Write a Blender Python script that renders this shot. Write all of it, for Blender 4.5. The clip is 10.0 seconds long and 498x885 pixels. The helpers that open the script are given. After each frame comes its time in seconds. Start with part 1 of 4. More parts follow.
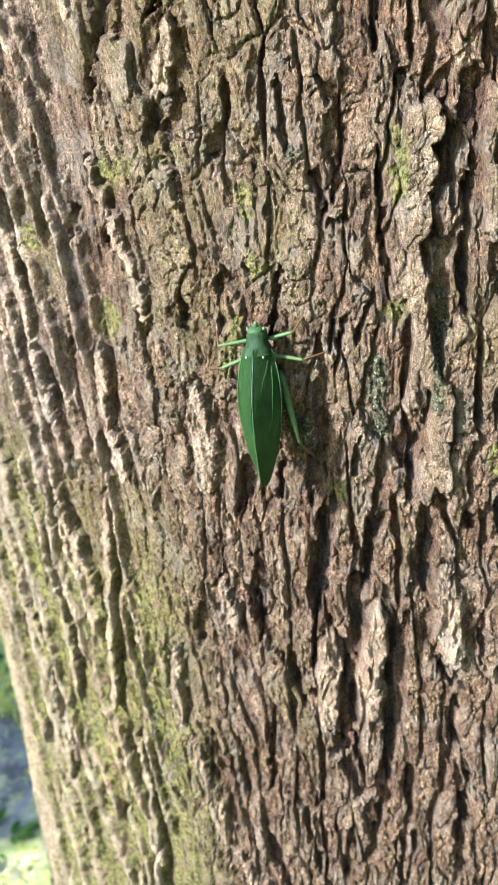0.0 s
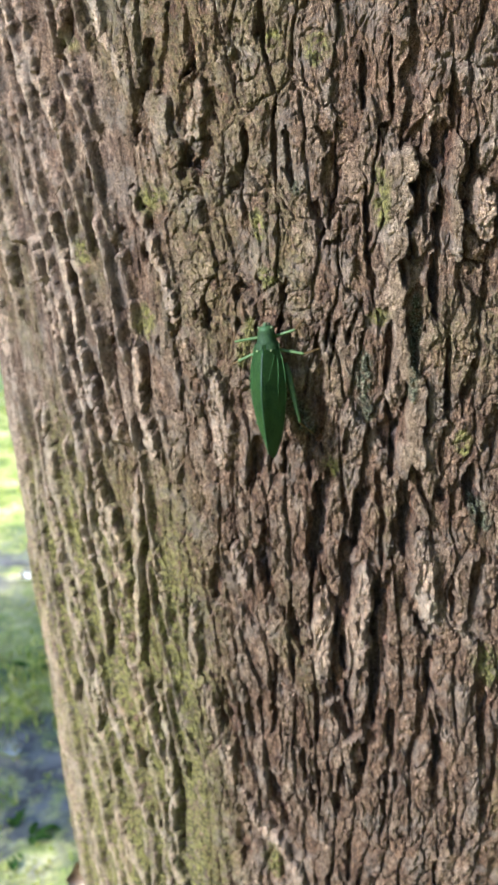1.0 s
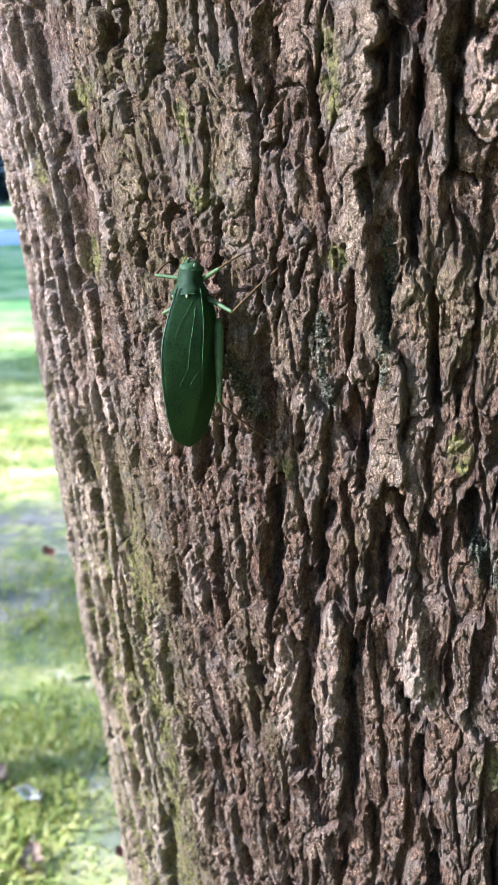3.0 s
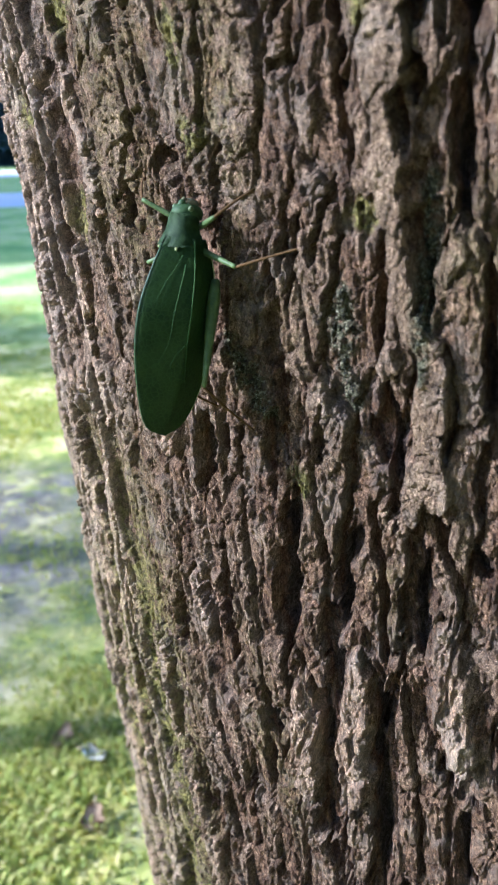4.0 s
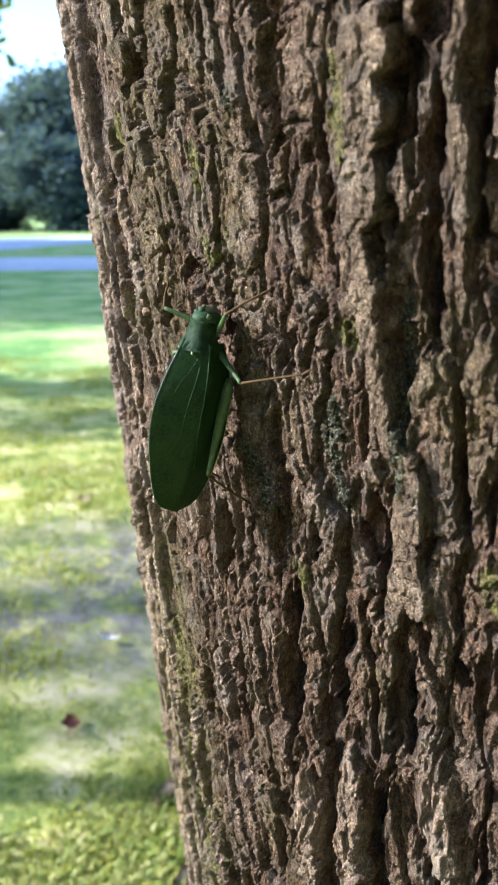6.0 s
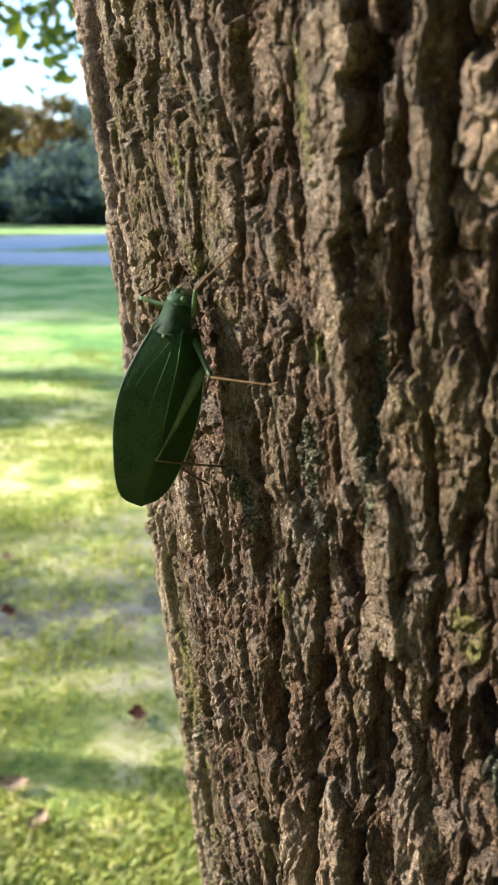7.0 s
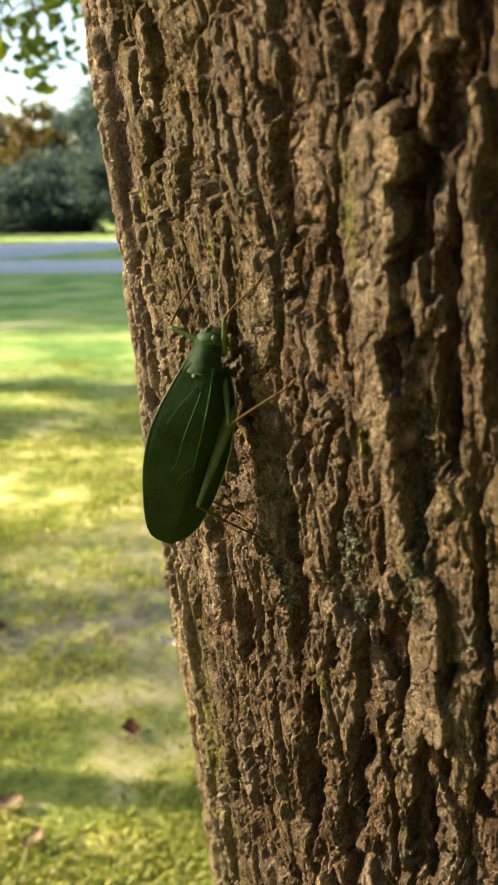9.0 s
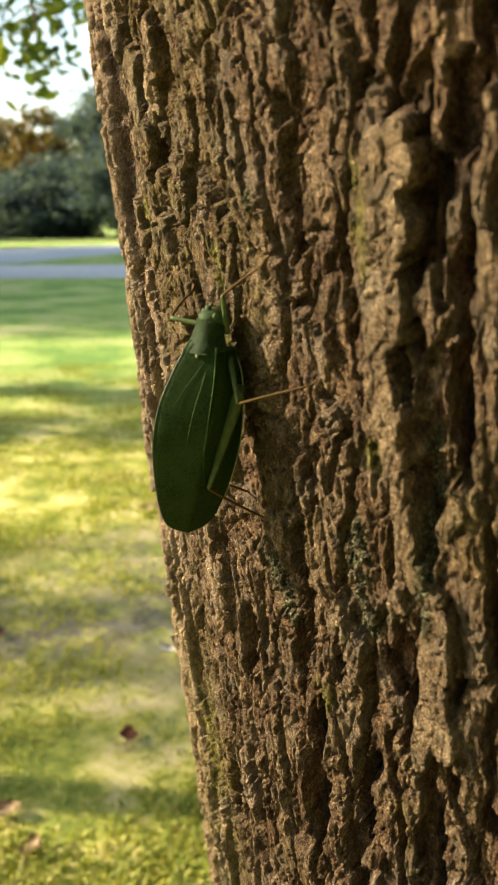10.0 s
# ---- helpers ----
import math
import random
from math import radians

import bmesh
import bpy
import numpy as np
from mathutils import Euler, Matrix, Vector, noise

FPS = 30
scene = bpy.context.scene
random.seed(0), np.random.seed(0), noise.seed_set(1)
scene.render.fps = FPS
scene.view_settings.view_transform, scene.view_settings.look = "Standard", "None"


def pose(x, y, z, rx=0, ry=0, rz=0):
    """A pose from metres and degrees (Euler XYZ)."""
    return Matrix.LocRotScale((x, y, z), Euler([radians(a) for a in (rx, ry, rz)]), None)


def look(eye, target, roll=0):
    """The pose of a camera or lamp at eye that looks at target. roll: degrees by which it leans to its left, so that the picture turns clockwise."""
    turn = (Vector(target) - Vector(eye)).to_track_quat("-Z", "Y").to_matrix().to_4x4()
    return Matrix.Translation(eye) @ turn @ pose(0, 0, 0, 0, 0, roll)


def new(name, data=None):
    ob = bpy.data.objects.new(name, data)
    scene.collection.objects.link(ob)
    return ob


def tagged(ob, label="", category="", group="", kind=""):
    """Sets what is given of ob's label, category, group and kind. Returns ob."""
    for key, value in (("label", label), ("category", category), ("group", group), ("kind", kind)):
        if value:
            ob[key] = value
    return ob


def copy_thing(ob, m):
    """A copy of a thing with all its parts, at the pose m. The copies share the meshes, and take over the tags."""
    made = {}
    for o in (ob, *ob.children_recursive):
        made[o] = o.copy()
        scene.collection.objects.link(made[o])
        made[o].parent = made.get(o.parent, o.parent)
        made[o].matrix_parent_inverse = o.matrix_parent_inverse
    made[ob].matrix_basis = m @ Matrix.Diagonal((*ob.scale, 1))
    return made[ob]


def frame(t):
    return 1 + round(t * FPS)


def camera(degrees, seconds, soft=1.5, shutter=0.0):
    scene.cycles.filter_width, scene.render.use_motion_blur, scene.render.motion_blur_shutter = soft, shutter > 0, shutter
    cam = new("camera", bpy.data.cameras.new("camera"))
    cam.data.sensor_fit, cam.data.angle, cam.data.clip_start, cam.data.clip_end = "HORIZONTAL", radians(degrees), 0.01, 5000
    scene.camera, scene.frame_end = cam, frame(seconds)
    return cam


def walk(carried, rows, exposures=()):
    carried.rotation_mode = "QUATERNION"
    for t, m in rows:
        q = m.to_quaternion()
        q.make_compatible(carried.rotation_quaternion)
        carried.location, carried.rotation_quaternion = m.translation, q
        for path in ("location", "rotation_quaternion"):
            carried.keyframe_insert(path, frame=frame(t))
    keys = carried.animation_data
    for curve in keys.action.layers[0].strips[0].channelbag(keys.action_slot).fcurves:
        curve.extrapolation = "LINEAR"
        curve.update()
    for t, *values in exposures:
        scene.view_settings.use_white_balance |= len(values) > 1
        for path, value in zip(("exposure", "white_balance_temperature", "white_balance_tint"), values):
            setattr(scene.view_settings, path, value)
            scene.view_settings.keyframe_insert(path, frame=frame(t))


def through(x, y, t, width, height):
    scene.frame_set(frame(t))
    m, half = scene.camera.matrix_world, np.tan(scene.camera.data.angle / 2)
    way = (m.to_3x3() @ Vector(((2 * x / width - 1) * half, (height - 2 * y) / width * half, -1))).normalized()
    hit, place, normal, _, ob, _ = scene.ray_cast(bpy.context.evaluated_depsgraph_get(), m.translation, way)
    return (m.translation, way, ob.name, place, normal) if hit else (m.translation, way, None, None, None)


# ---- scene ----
cam = camera(31.1, 10.0, soft=1.5)
METRES, EYE, TILT, LEAN, TURN = 0.42, 1.35, -16.574, 2.952, 0.0
EXPOSURES = [(0.0, 2.81, 4900, 7), (1.0, 2.2, 4850, 11), (2.0, 2.2, 4750, 15), (3.0, 2.48, 4600, 20), (4.5, 2.0, 4700, 15), (5.5, 2.05, 4800, 14), (7.0, 2.0, 5500, 9), (8.0, 1.88, 6300, 6), (10.0, 1.74, 7900, 4)]
ROWS = [
    (0.0, 0.0, 0.0, 0.0, 0.0, 0.0, -0.0),
    (0.5, -0.0012, -0.0681, -0.013, 0.35, 1.08, -0.67),
    (1.0, 0.0151, -0.1436, -0.0396, 1.55, 1.51, -1.49),
    (1.5, 0.0616, -0.1563, -0.0399, 4.12, 1.0, -2.8),
    (2.0, 0.1067, -0.0821, -0.0259, 6.07, 0.06, -3.9),
    (2.5, 0.1777, -0.0058, -0.0019, 10.46, -0.83, -5.6),
    (3.0, 0.2422, 0.1174, -0.0104, 18.87, -1.3, -7.55),
    (4.5, 0.2308, 0.263, 0.0196, 24.75, -5.26, -8.32),
    (5.0, 0.2313, 0.2518, 0.0446, 26.53, -2.1, -9.25),
    (5.5, 0.2678, 0.2455, 0.0418, 29.1, -1.53, -10.33),
    (7.0, 0.3346, 0.304, 0.069, 38.29, -3.36, -13.23),
    (7.5, 0.323, 0.3171, 0.082, 38.25, -3.85, -12.99),
    (8.0, 0.3046, 0.3094, 0.1024, 37.73, -3.95, -12.65),
    (8.5, 0.295, 0.3075, 0.1072, 37.59, -3.41, -12.56),
    (9.0, 0.3054, 0.2843, 0.1028, 37.26, -2.82, -12.34),
    (9.5, 0.3027, 0.2722, 0.0997, 36.53, -2.16, -12.18),
    (10.0, 0.2978, 0.2881, 0.104, 37.2, -2.46, -12.56),
]
walk(cam, [(t, pose(0, 0, EYE, TILT, LEAN, TURN) @ pose(METRES * x, METRES * y, METRES * z, 90 + pitch, roll, yaw)) for t, x, y, z, yaw, pitch, roll in ROWS], exposures=EXPOSURES)
cam.data.dof.use_dof = True
cam.data.dof.focus_distance = 0.235
cam.data.dof.aperture_fstop = 42.0

# ---- world and sun ----
SUN_AZ, SUN_EL = 121.0, 28.0          # degrees left of +y, and above the horizon
world = bpy.data.worlds.new("sky")
scene.world = world
world.use_nodes = True
wn = world.node_tree.nodes
sky = wn.new("ShaderNodeTexSky")
sky.sky_type, sky.sun_disc = "NISHITA", False
sky.sun_elevation, sky.sun_rotation = radians(SUN_EL), radians(-SUN_AZ)
sky.air_density, sky.dust_density, sky.ozone_density = 1.0, 1.5, 1.0
wn["Background"].inputs["Strength"].default_value = 0.115
world.node_tree.links.new(sky.outputs["Color"], wn["Background"].inputs["Color"])
sun = new("sun", bpy.data.lights.new("sun", "SUN"))
sun.data.energy, sun.data.angle, sun.data.color = 4.0, radians(2.0), (1.0, 0.9, 0.76)
sd_ = Vector((-math.sin(radians(SUN_AZ)) * math.cos(radians(SUN_EL)), math.cos(radians(SUN_AZ)) * math.cos(radians(SUN_EL)), math.sin(radians(SUN_EL))))
sun.matrix_world = look(sd_ * 30, (0, 0, 0))


# ---- materials ----
def material(name, rough=0.8, spec=0.3):
    m = bpy.data.materials.new(name)
    m.use_nodes = True
    nt = m.node_tree
    b = nt.nodes["Principled BSDF"]
    b.inputs["Roughness"].default_value = rough
    b.inputs["Specular IOR Level"].default_value = spec
    return m, nt, b


def noise_node(nt, scale, detail=4.0, rough=0.6, stretch=(1, 1, 1), coord="Object"):
    tc = nt.nodes.new("ShaderNodeTexCoord")
    mp = nt.nodes.new("ShaderNodeMapping")
    mp.inputs["Scale"].default_value = stretch
    n = nt.nodes.new("ShaderNodeTexNoise")
    n.inputs["Scale"].default_value = scale
    n.inputs["Detail"].default_value = detail
    n.inputs["Roughness"].default_value = rough
    nt.links.new(tc.outputs[coord], mp.inputs["Vector"])
    nt.links.new(mp.outputs["Vector"], n.inputs["Vector"])
    return n.outputs["Fac"]


def ramp(nt, fac, stops):
    r = nt.nodes.new("ShaderNodeValToRGB")
    e = r.color_ramp.elements
    while len(e) < len(stops):
        e.new(0.5)
    for el, (p, c) in zip(e, stops):
        el.position, el.color = p, (*c, 1.0)
    nt.links.new(fac, r.inputs["Fac"])
    return r.outputs["Color"]


def mix(nt, fac, a, b, blend="MIX"):
    n = nt.nodes.new("ShaderNodeMix")
    n.data_type, n.blend_type = "RGBA", blend
    for socket, value in ((n.inputs[0], fac), (n.inputs[6], a), (n.inputs[7], b)):
        if isinstance(value, (int, float)):
            socket.default_value = value
        elif isinstance(value, tuple):
            socket.default_value = (*value, 1.0)
        else:
            nt.links.new(value, socket)
    return n.outputs[2]


def maths(nt, op, a, b=0.5):
    n = nt.nodes.new("ShaderNodeMath")
    n.operation = op
    n.use_clamp = True
    for socket, value in ((n.inputs[0], a), (n.inputs[1], b)):
        if isinstance(value, (int, float)):
            socket.default_value = value
        else:
            nt.links.new(value, socket)
    return n.outputs[0]


def bump(nt, b, height, strength, distance):
    n = nt.nodes.new("ShaderNodeBump")
    n.inputs["Strength"].default_value = strength
    n.inputs["Distance"].default_value = distance
    nt.links.new(height, n.inputs["Height"])
    nt.links.new(n.outputs["Normal"], b.inputs["Normal"])


def attribute(nt, name):
    n = nt.nodes.new("ShaderNodeAttribute")
    n.attribute_name = name
    return n.outputs["Fac"]


def leaf_material(name, stops, scale=3.0, through=0.35, rough=0.6):
    m, nt, b = material(name, rough, 0.3 if rough < 0.8 else 0.1)
    g = nt.nodes.new("ShaderNodeNewGeometry")
    c = ramp(nt, g.outputs["Random Per Island"], stops)
    c2 = mix(nt, noise_node(nt, scale, 3), c, mix(nt, 1.0, c, (0.62, 0.62, 0.5), "MULTIPLY"))
    nt.links.new(c2, b.inputs["Base Color"])
    t = nt.nodes.new("ShaderNodeBsdfTranslucent")
    nt.links.new(mix(nt, 1.0, c2, (1.3, 1.25, 0.6), "MULTIPLY"), t.inputs["Color"])
    s = nt.nodes.new("ShaderNodeMixShader")
    s.inputs[0].default_value = through
    nt.links.new(b.outputs[0], s.inputs[1])
    nt.links.new(t.outputs[0], s.inputs[2])
    nt.links.new(s.outputs[0], nt.nodes["Material Output"].inputs["Surface"])
    return m


def crust_nodes(nt, scale):
    """Small warped scales: the way to the nearest crack, and a tone for each scale."""
    tc = nt.nodes.new("ShaderNodeTexCoord")
    warp = nt.nodes.new("ShaderNodeTexNoise")
    warp.inputs["Scale"].default_value, warp.inputs["Detail"].default_value = 500, 3
    nt.links.new(tc.outputs["Object"], warp.inputs["Vector"])
    add = nt.nodes.new("ShaderNodeVectorMath")
    add.operation = "MULTIPLY_ADD"
    add.inputs[1].default_value = (0.006, 0.006, 0.006)
    nt.links.new(warp.outputs["Color"], add.inputs[0])
    nt.links.new(tc.outputs["Object"], add.inputs[2])
    mp = nt.nodes.new("ShaderNodeMapping")
    mp.inputs["Scale"].default_value = (1, 1, 0.45)
    nt.links.new(add.outputs[0], mp.inputs["Vector"])
    out = []
    for feature, socket in (("DISTANCE_TO_EDGE", "Distance"), ("F1", "Color")):
        n = nt.nodes.new("ShaderNodeTexVoronoi")
        n.feature = feature
        n.inputs["Scale"].default_value = scale
        nt.links.new(mp.outputs["Vector"], n.inputs["Vector"])
        out.append(n.outputs[socket])
    sep = nt.nodes.new("ShaderNodeSeparateColor")
    nt.links.new(out[1], sep.inputs[0])
    return out[0], sep.outputs[0]


def bark_material():
    m, nt, b = material("furrowed_bark", 0.88, 0.2)
    height = attribute(nt, "relief")       # 0 in a furrow, 1 on a ridge
    plate = attribute(nt, "plate")         # one tone to a plate
    smooth = attribute(nt, "bare")         # worn smooth cork
    moss = attribute(nt, "moss")
    lichen = attribute(nt, "lichen")
    fine = noise_node(nt, 900, 6, 0.75, (1, 1, 0.5))
    mid = noise_node(nt, 150, 6, 0.7, (1, 1, 0.4))
    c = ramp(nt, mid, [(0.38, (0.118, 0.063, 0.034)), (0.47, (0.21, 0.126, 0.072)), (0.54, (0.278, 0.175, 0.104)), (0.64, (0.39, 0.26, 0.162))])
    c = mix(nt, maths(nt, "MULTIPLY", plate, 0.45), c, (0.19, 0.126, 0.072))
    # shade painted on the left face: darker, greyer bark offsets its too bright sunlight
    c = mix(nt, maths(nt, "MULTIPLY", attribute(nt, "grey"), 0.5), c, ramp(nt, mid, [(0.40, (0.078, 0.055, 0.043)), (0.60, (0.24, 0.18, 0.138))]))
    c = mix(nt, ramp(nt, plate, [(0.45, (0, 0, 0)), (0.75, (0.5, 0.5, 0.5))]), c, ramp(nt, mid, [(0.4, (0.25, 0.18, 0.118)), (0.6, (0.46, 0.345, 0.235))]))
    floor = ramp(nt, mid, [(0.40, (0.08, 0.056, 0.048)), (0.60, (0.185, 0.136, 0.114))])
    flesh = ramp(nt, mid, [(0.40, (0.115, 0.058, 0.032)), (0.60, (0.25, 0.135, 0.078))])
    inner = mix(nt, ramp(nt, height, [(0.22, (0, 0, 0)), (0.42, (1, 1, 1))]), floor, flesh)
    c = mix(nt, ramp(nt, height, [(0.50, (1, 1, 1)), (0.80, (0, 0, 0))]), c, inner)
    speck = ramp(nt, fine, [(0.42, (0.58, 0.56, 0.54)), (0.48, (0.9, 0.89, 0.88)), (0.53, (1.08, 1.07, 1.06)), (0.60, (1.32, 1.3, 1.27))])
    c = mix(nt, 1.0, c, speck, "MULTIPLY")
    calm = mix(nt, 1.0, ramp(nt, mid, [(0.4, (0.27, 0.187, 0.115)), (0.6, (0.43, 0.318, 0.205))]), mix(nt, 0.55, speck, (1.0, 1.0, 1.0)), "MULTIPLY")
    c = mix(nt, ramp(nt, smooth, [(0.4, (0, 0, 0)), (0.9, (0.85, 0.85, 0.85))]), c, calm)
    crack, tone = crust_nodes(nt, 330)
    c = mix(nt, 1.0, c, ramp(nt, tone, [(0.0, (0.84, 0.83, 0.82)), (1.0, (1.16, 1.15, 1.14))]), "MULTIPLY")
    c = mix(nt, 1.0, c, ramp(nt, crack, [(0.0, (0.45, 0.41, 0.38)), (0.08, (1, 1, 1))]), "MULTIPLY")
    crack2, tone2 = crust_nodes(nt, 900)
    c = mix(nt, 1.0, c, ramp(nt, crack2, [(0.0, (0.6, 0.57, 0.55)), (0.12, (1, 1, 1))]), "MULTIPLY")
    c = mix(nt, 1.0, c, ramp(nt, tone2, [(0.0, (0.86, 0.85, 0.84)), (1.0, (1.15, 1.15, 1.14))]), "MULTIPLY")
    crack3, tone3 = crust_nodes(nt, 2000)
    c = mix(nt, 1.0, c, ramp(nt, crack3, [(0.0, (0.6, 0.58, 0.56)), (0.14, (1, 1, 1))]), "MULTIPLY")
    c = mix(nt, 1.0, c, ramp(nt, tone3, [(0.0, (0.7, 0.69, 0.68)), (1.0, (1.34, 1.33, 1.31))]), "MULTIPLY")
    # pale grey dust on the ridges, green algae and moss in patches, grains of grey lichen
    dust = ramp(nt, noise_node(nt, 70, 6, 0.7), [(0.5, (0, 0, 0)), (0.6, (1, 1, 1))])
    c = mix(nt, maths(nt, "MULTIPLY", dust, maths(nt, "MULTIPLY", height, 0.25)), c, (0.36, 0.305, 0.24))
    green = ramp(nt, noise_node(nt, 420, 5, 0.7), [(0.43, (0.065, 0.058, 0.014)), (0.57, (0.27, 0.235, 0.06))])
    moss = maths(nt, "MULTIPLY", moss, maths(nt, "SUBTRACT", 1.0, maths(nt, "MULTIPLY", attribute(nt, "crest"), 0.8)))
    where = maths(nt, "MULTIPLY", moss, ramp(nt, noise_node(nt, 190, 6, 0.75), [(0.41, (0, 0, 0)), (0.49, (1, 1, 1))]))
    c = mix(nt, maths(nt, "MULTIPLY", maths(nt, "MULTIPLY", where, height), 0.95), c, green)
    thallus = ramp(nt, noise_node(nt, 1200, 5, 0.7), [(0.42, (0.02, 0.02, 0.011)), (0.52, (0.088, 0.083, 0.04)), (0.58, (0.22, 0.21, 0.12)), (0.66, (0.43, 0.41, 0.28))])
    c = mix(nt, maths(nt, "MULTIPLY", lichen, ramp(nt, noise_node(nt, 330, 5, 0.7), [(0.40, (0.25, 0.25, 0.25)), (0.5, (1, 1, 1))])), c, thallus)
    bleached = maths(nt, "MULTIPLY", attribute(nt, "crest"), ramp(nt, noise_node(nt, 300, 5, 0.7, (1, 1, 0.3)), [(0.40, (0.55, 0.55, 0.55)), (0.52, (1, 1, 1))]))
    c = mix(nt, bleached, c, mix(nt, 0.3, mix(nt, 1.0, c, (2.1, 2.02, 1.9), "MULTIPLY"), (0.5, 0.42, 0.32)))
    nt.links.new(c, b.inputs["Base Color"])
    grain = mix(nt, 0.5, noise_node(nt, 1500, 6, 0.8, (1, 1, 0.7)), noise_node(nt, 420, 6, 0.75, (1, 1, 0.4)))
    flakes = mix(nt, 0.4, ramp(nt, crack, [(0.0, (0, 0, 0)), (0.16, (1, 1, 1))]), ramp(nt, crack2, [(0.0, (0, 0, 0)), (0.25, (1, 1, 1))]))
    bump(nt, b, mix(nt, 0.07, mix(nt, 0.2, grain, flakes), tone3), 1.0, 0.009)
    return m


def ground_material():
    m, nt, b = material("lawn_soil", 0.95, 0.15)
    c = ramp(nt, noise_node(nt, 0.9, 6, 0.6), [(0.4, (0.19, 0.32, 0.08)), (0.5, (0.35, 0.46, 0.12)), (0.6, (0.52, 0.52, 0.23))])
    c = mix(nt, ramp(nt, noise_node(nt, 30, 4, 0.7), [(0.4, (0, 0, 0)), (0.6, (1, 1, 1))]), c, mix(nt, 1.0, c, (0.55, 0.6, 0.5), "MULTIPLY"))
    dry = ramp(nt, noise_node(nt, 4.0, 7, 0.72), [(0.38, (0.13, 0.165, 0.035)), (0.47, (0.28, 0.30, 0.06)), (0.54, (0.46, 0.42, 0.13)), (0.62, (0.6, 0.51, 0.26))])
    c = mix(nt, attribute(nt, "dry"), c, dry)
    worn = attribute(nt, "worn")
    dirt = ramp(nt, noise_node(nt, 9, 6, 0.7), [(0.4, (0.085, 0.073, 0.06)), (0.6, (0.21, 0.186, 0.155))])
    c = mix(nt, maths(nt, "MULTIPLY", worn, ramp(nt, noise_node(nt, 6, 6, 0.75), [(0.40, (0.1, 0.1, 0.1)), (0.52, (1, 1, 1))])), c, dirt)
    nt.links.new(c, b.inputs["Base Color"])
    bump(nt, b, noise_node(nt, 60, 5, 0.7), 0.6, 0.015)
    return m


def plain(name, dark, light, scale, rough, spec=0.3, bump_d=0.0, stretch=(1, 1, 1), through=0.0):
    m, nt, b = material(name, rough, spec)
    f = noise_node(nt, scale, 5, 0.65, stretch)
    c = ramp(nt, f, [(0.4, dark), (0.6, light)])
    nt.links.new(c, b.inputs["Base Color"])
    if bump_d:
        bump(nt, b, noise_node(nt, scale * 3, 4, 0.6, stretch), 0.6, bump_d)
    if through:
        t = nt.nodes.new("ShaderNodeBsdfTranslucent")
        nt.links.new(c, t.inputs["Color"])
        s = nt.nodes.new("ShaderNodeMixShader")
        s.inputs[0].default_value = through
        nt.links.new(b.outputs[0], s.inputs[1])
        nt.links.new(t.outputs[0], s.inputs[2])
        nt.links.new(s.outputs[0], nt.nodes["Material Output"].inputs["Surface"])
    return m


BARK = bark_material()
LAWN = ground_material()
ASPHALT = plain("pale_asphalt", (0.4, 0.4, 0.41), (0.52, 0.52, 0.53), 4, 0.8, 0.3, 0.004)
FAR_BARK = plain("grey_bark", (0.05, 0.04, 0.03), (0.16, 0.13, 0.1), 6, 0.9, 0.2, 0.02, (1, 1, 0.2))
LEAF_GREEN = leaf_material("green_leaves", [(0.0, (0.045, 0.085, 0.02)), (0.6, (0.08, 0.13, 0.025)), (1.0, (0.16, 0.19, 0.03))])
# distance haze is put into this leaf colour: paler and bluer than the foliage
LEAF_HAZE = leaf_material("haze_blue_foliage", [(0.0, (0.08, 0.118, 0.155)), (1.0, (0.12, 0.165, 0.2))], 3.0, 0.45, 0.95)
LEAF_GOLD = leaf_material("autumn_leaves", [(0.0, (0.2, 0.1, 0.045)), (0.5, (0.22, 0.16, 0.05)), (1.0, (0.12, 0.13, 0.05))])
BLADES = leaf_material("grass_blades", [(0.0, (0.25, 0.31, 0.05)), (0.5, (0.37, 0.4, 0.075)), (0.85, (0.52, 0.48, 0.12)), (1.0, (0.62, 0.54, 0.26))], 2.0, 0.4)
DRY_LEAF = plain("dry_leaf", (0.22, 0.14, 0.08), (0.5, 0.36, 0.22), 60, 0.7, 0.3, 0.001)
PALE_LEAF = plain("pale_leaf", (0.55, 0.5, 0.42), (0.78, 0.74, 0.66), 60, 0.6, 0.3, 0.001)


# ---- mesh helpers ----
def part(name, bm, mat, parent=None, label="", smooth=True):
    me = bpy.data.meshes.new(name)
    bm.to_mesh(me)
    bm.free()
    me.materials.append(mat)
    if smooth:
        me.shade_smooth()
    ob = new(name, me)
    ob.parent = parent
    if label:
        tagged(ob, label)
    return ob


def raw(name, verts, faces, mat, parent=None, smooth=True):
    me = bpy.data.meshes.new(name)
    me.from_pydata(verts, [], faces)
    me.materials.append(mat)
    if smooth:
        me.shade_smooth()
    ob = new(name, me)
    ob.parent = parent
    return ob


def grid_mesh(name, co, nu, nv, mat, smooth=True):
    """A sheet of nu x nv points, rows of v."""
    i = np.arange((nv - 1) * nu).reshape(nv - 1, nu)[:, :-1].ravel()
    quads = np.stack([i, i + 1, i + 1 + nu, i + nu], 1).astype(np.int32)
    me = bpy.data.meshes.new(name)
    me.vertices.add(len(co))
    me.vertices.foreach_set("co", np.ascontiguousarray(co, np.float32).ravel())
    me.loops.add(quads.size)
    me.loops.foreach_set("vertex_index", quads.ravel())
    me.polygons.add(len(quads))
    me.polygons.foreach_set("loop_start", np.arange(0, quads.size, 4, dtype=np.int32))
    me.update(calc_edges=True)
    me.materials.append(mat)
    if smooth:
        me.shade_smooth()
    return new(name, me)


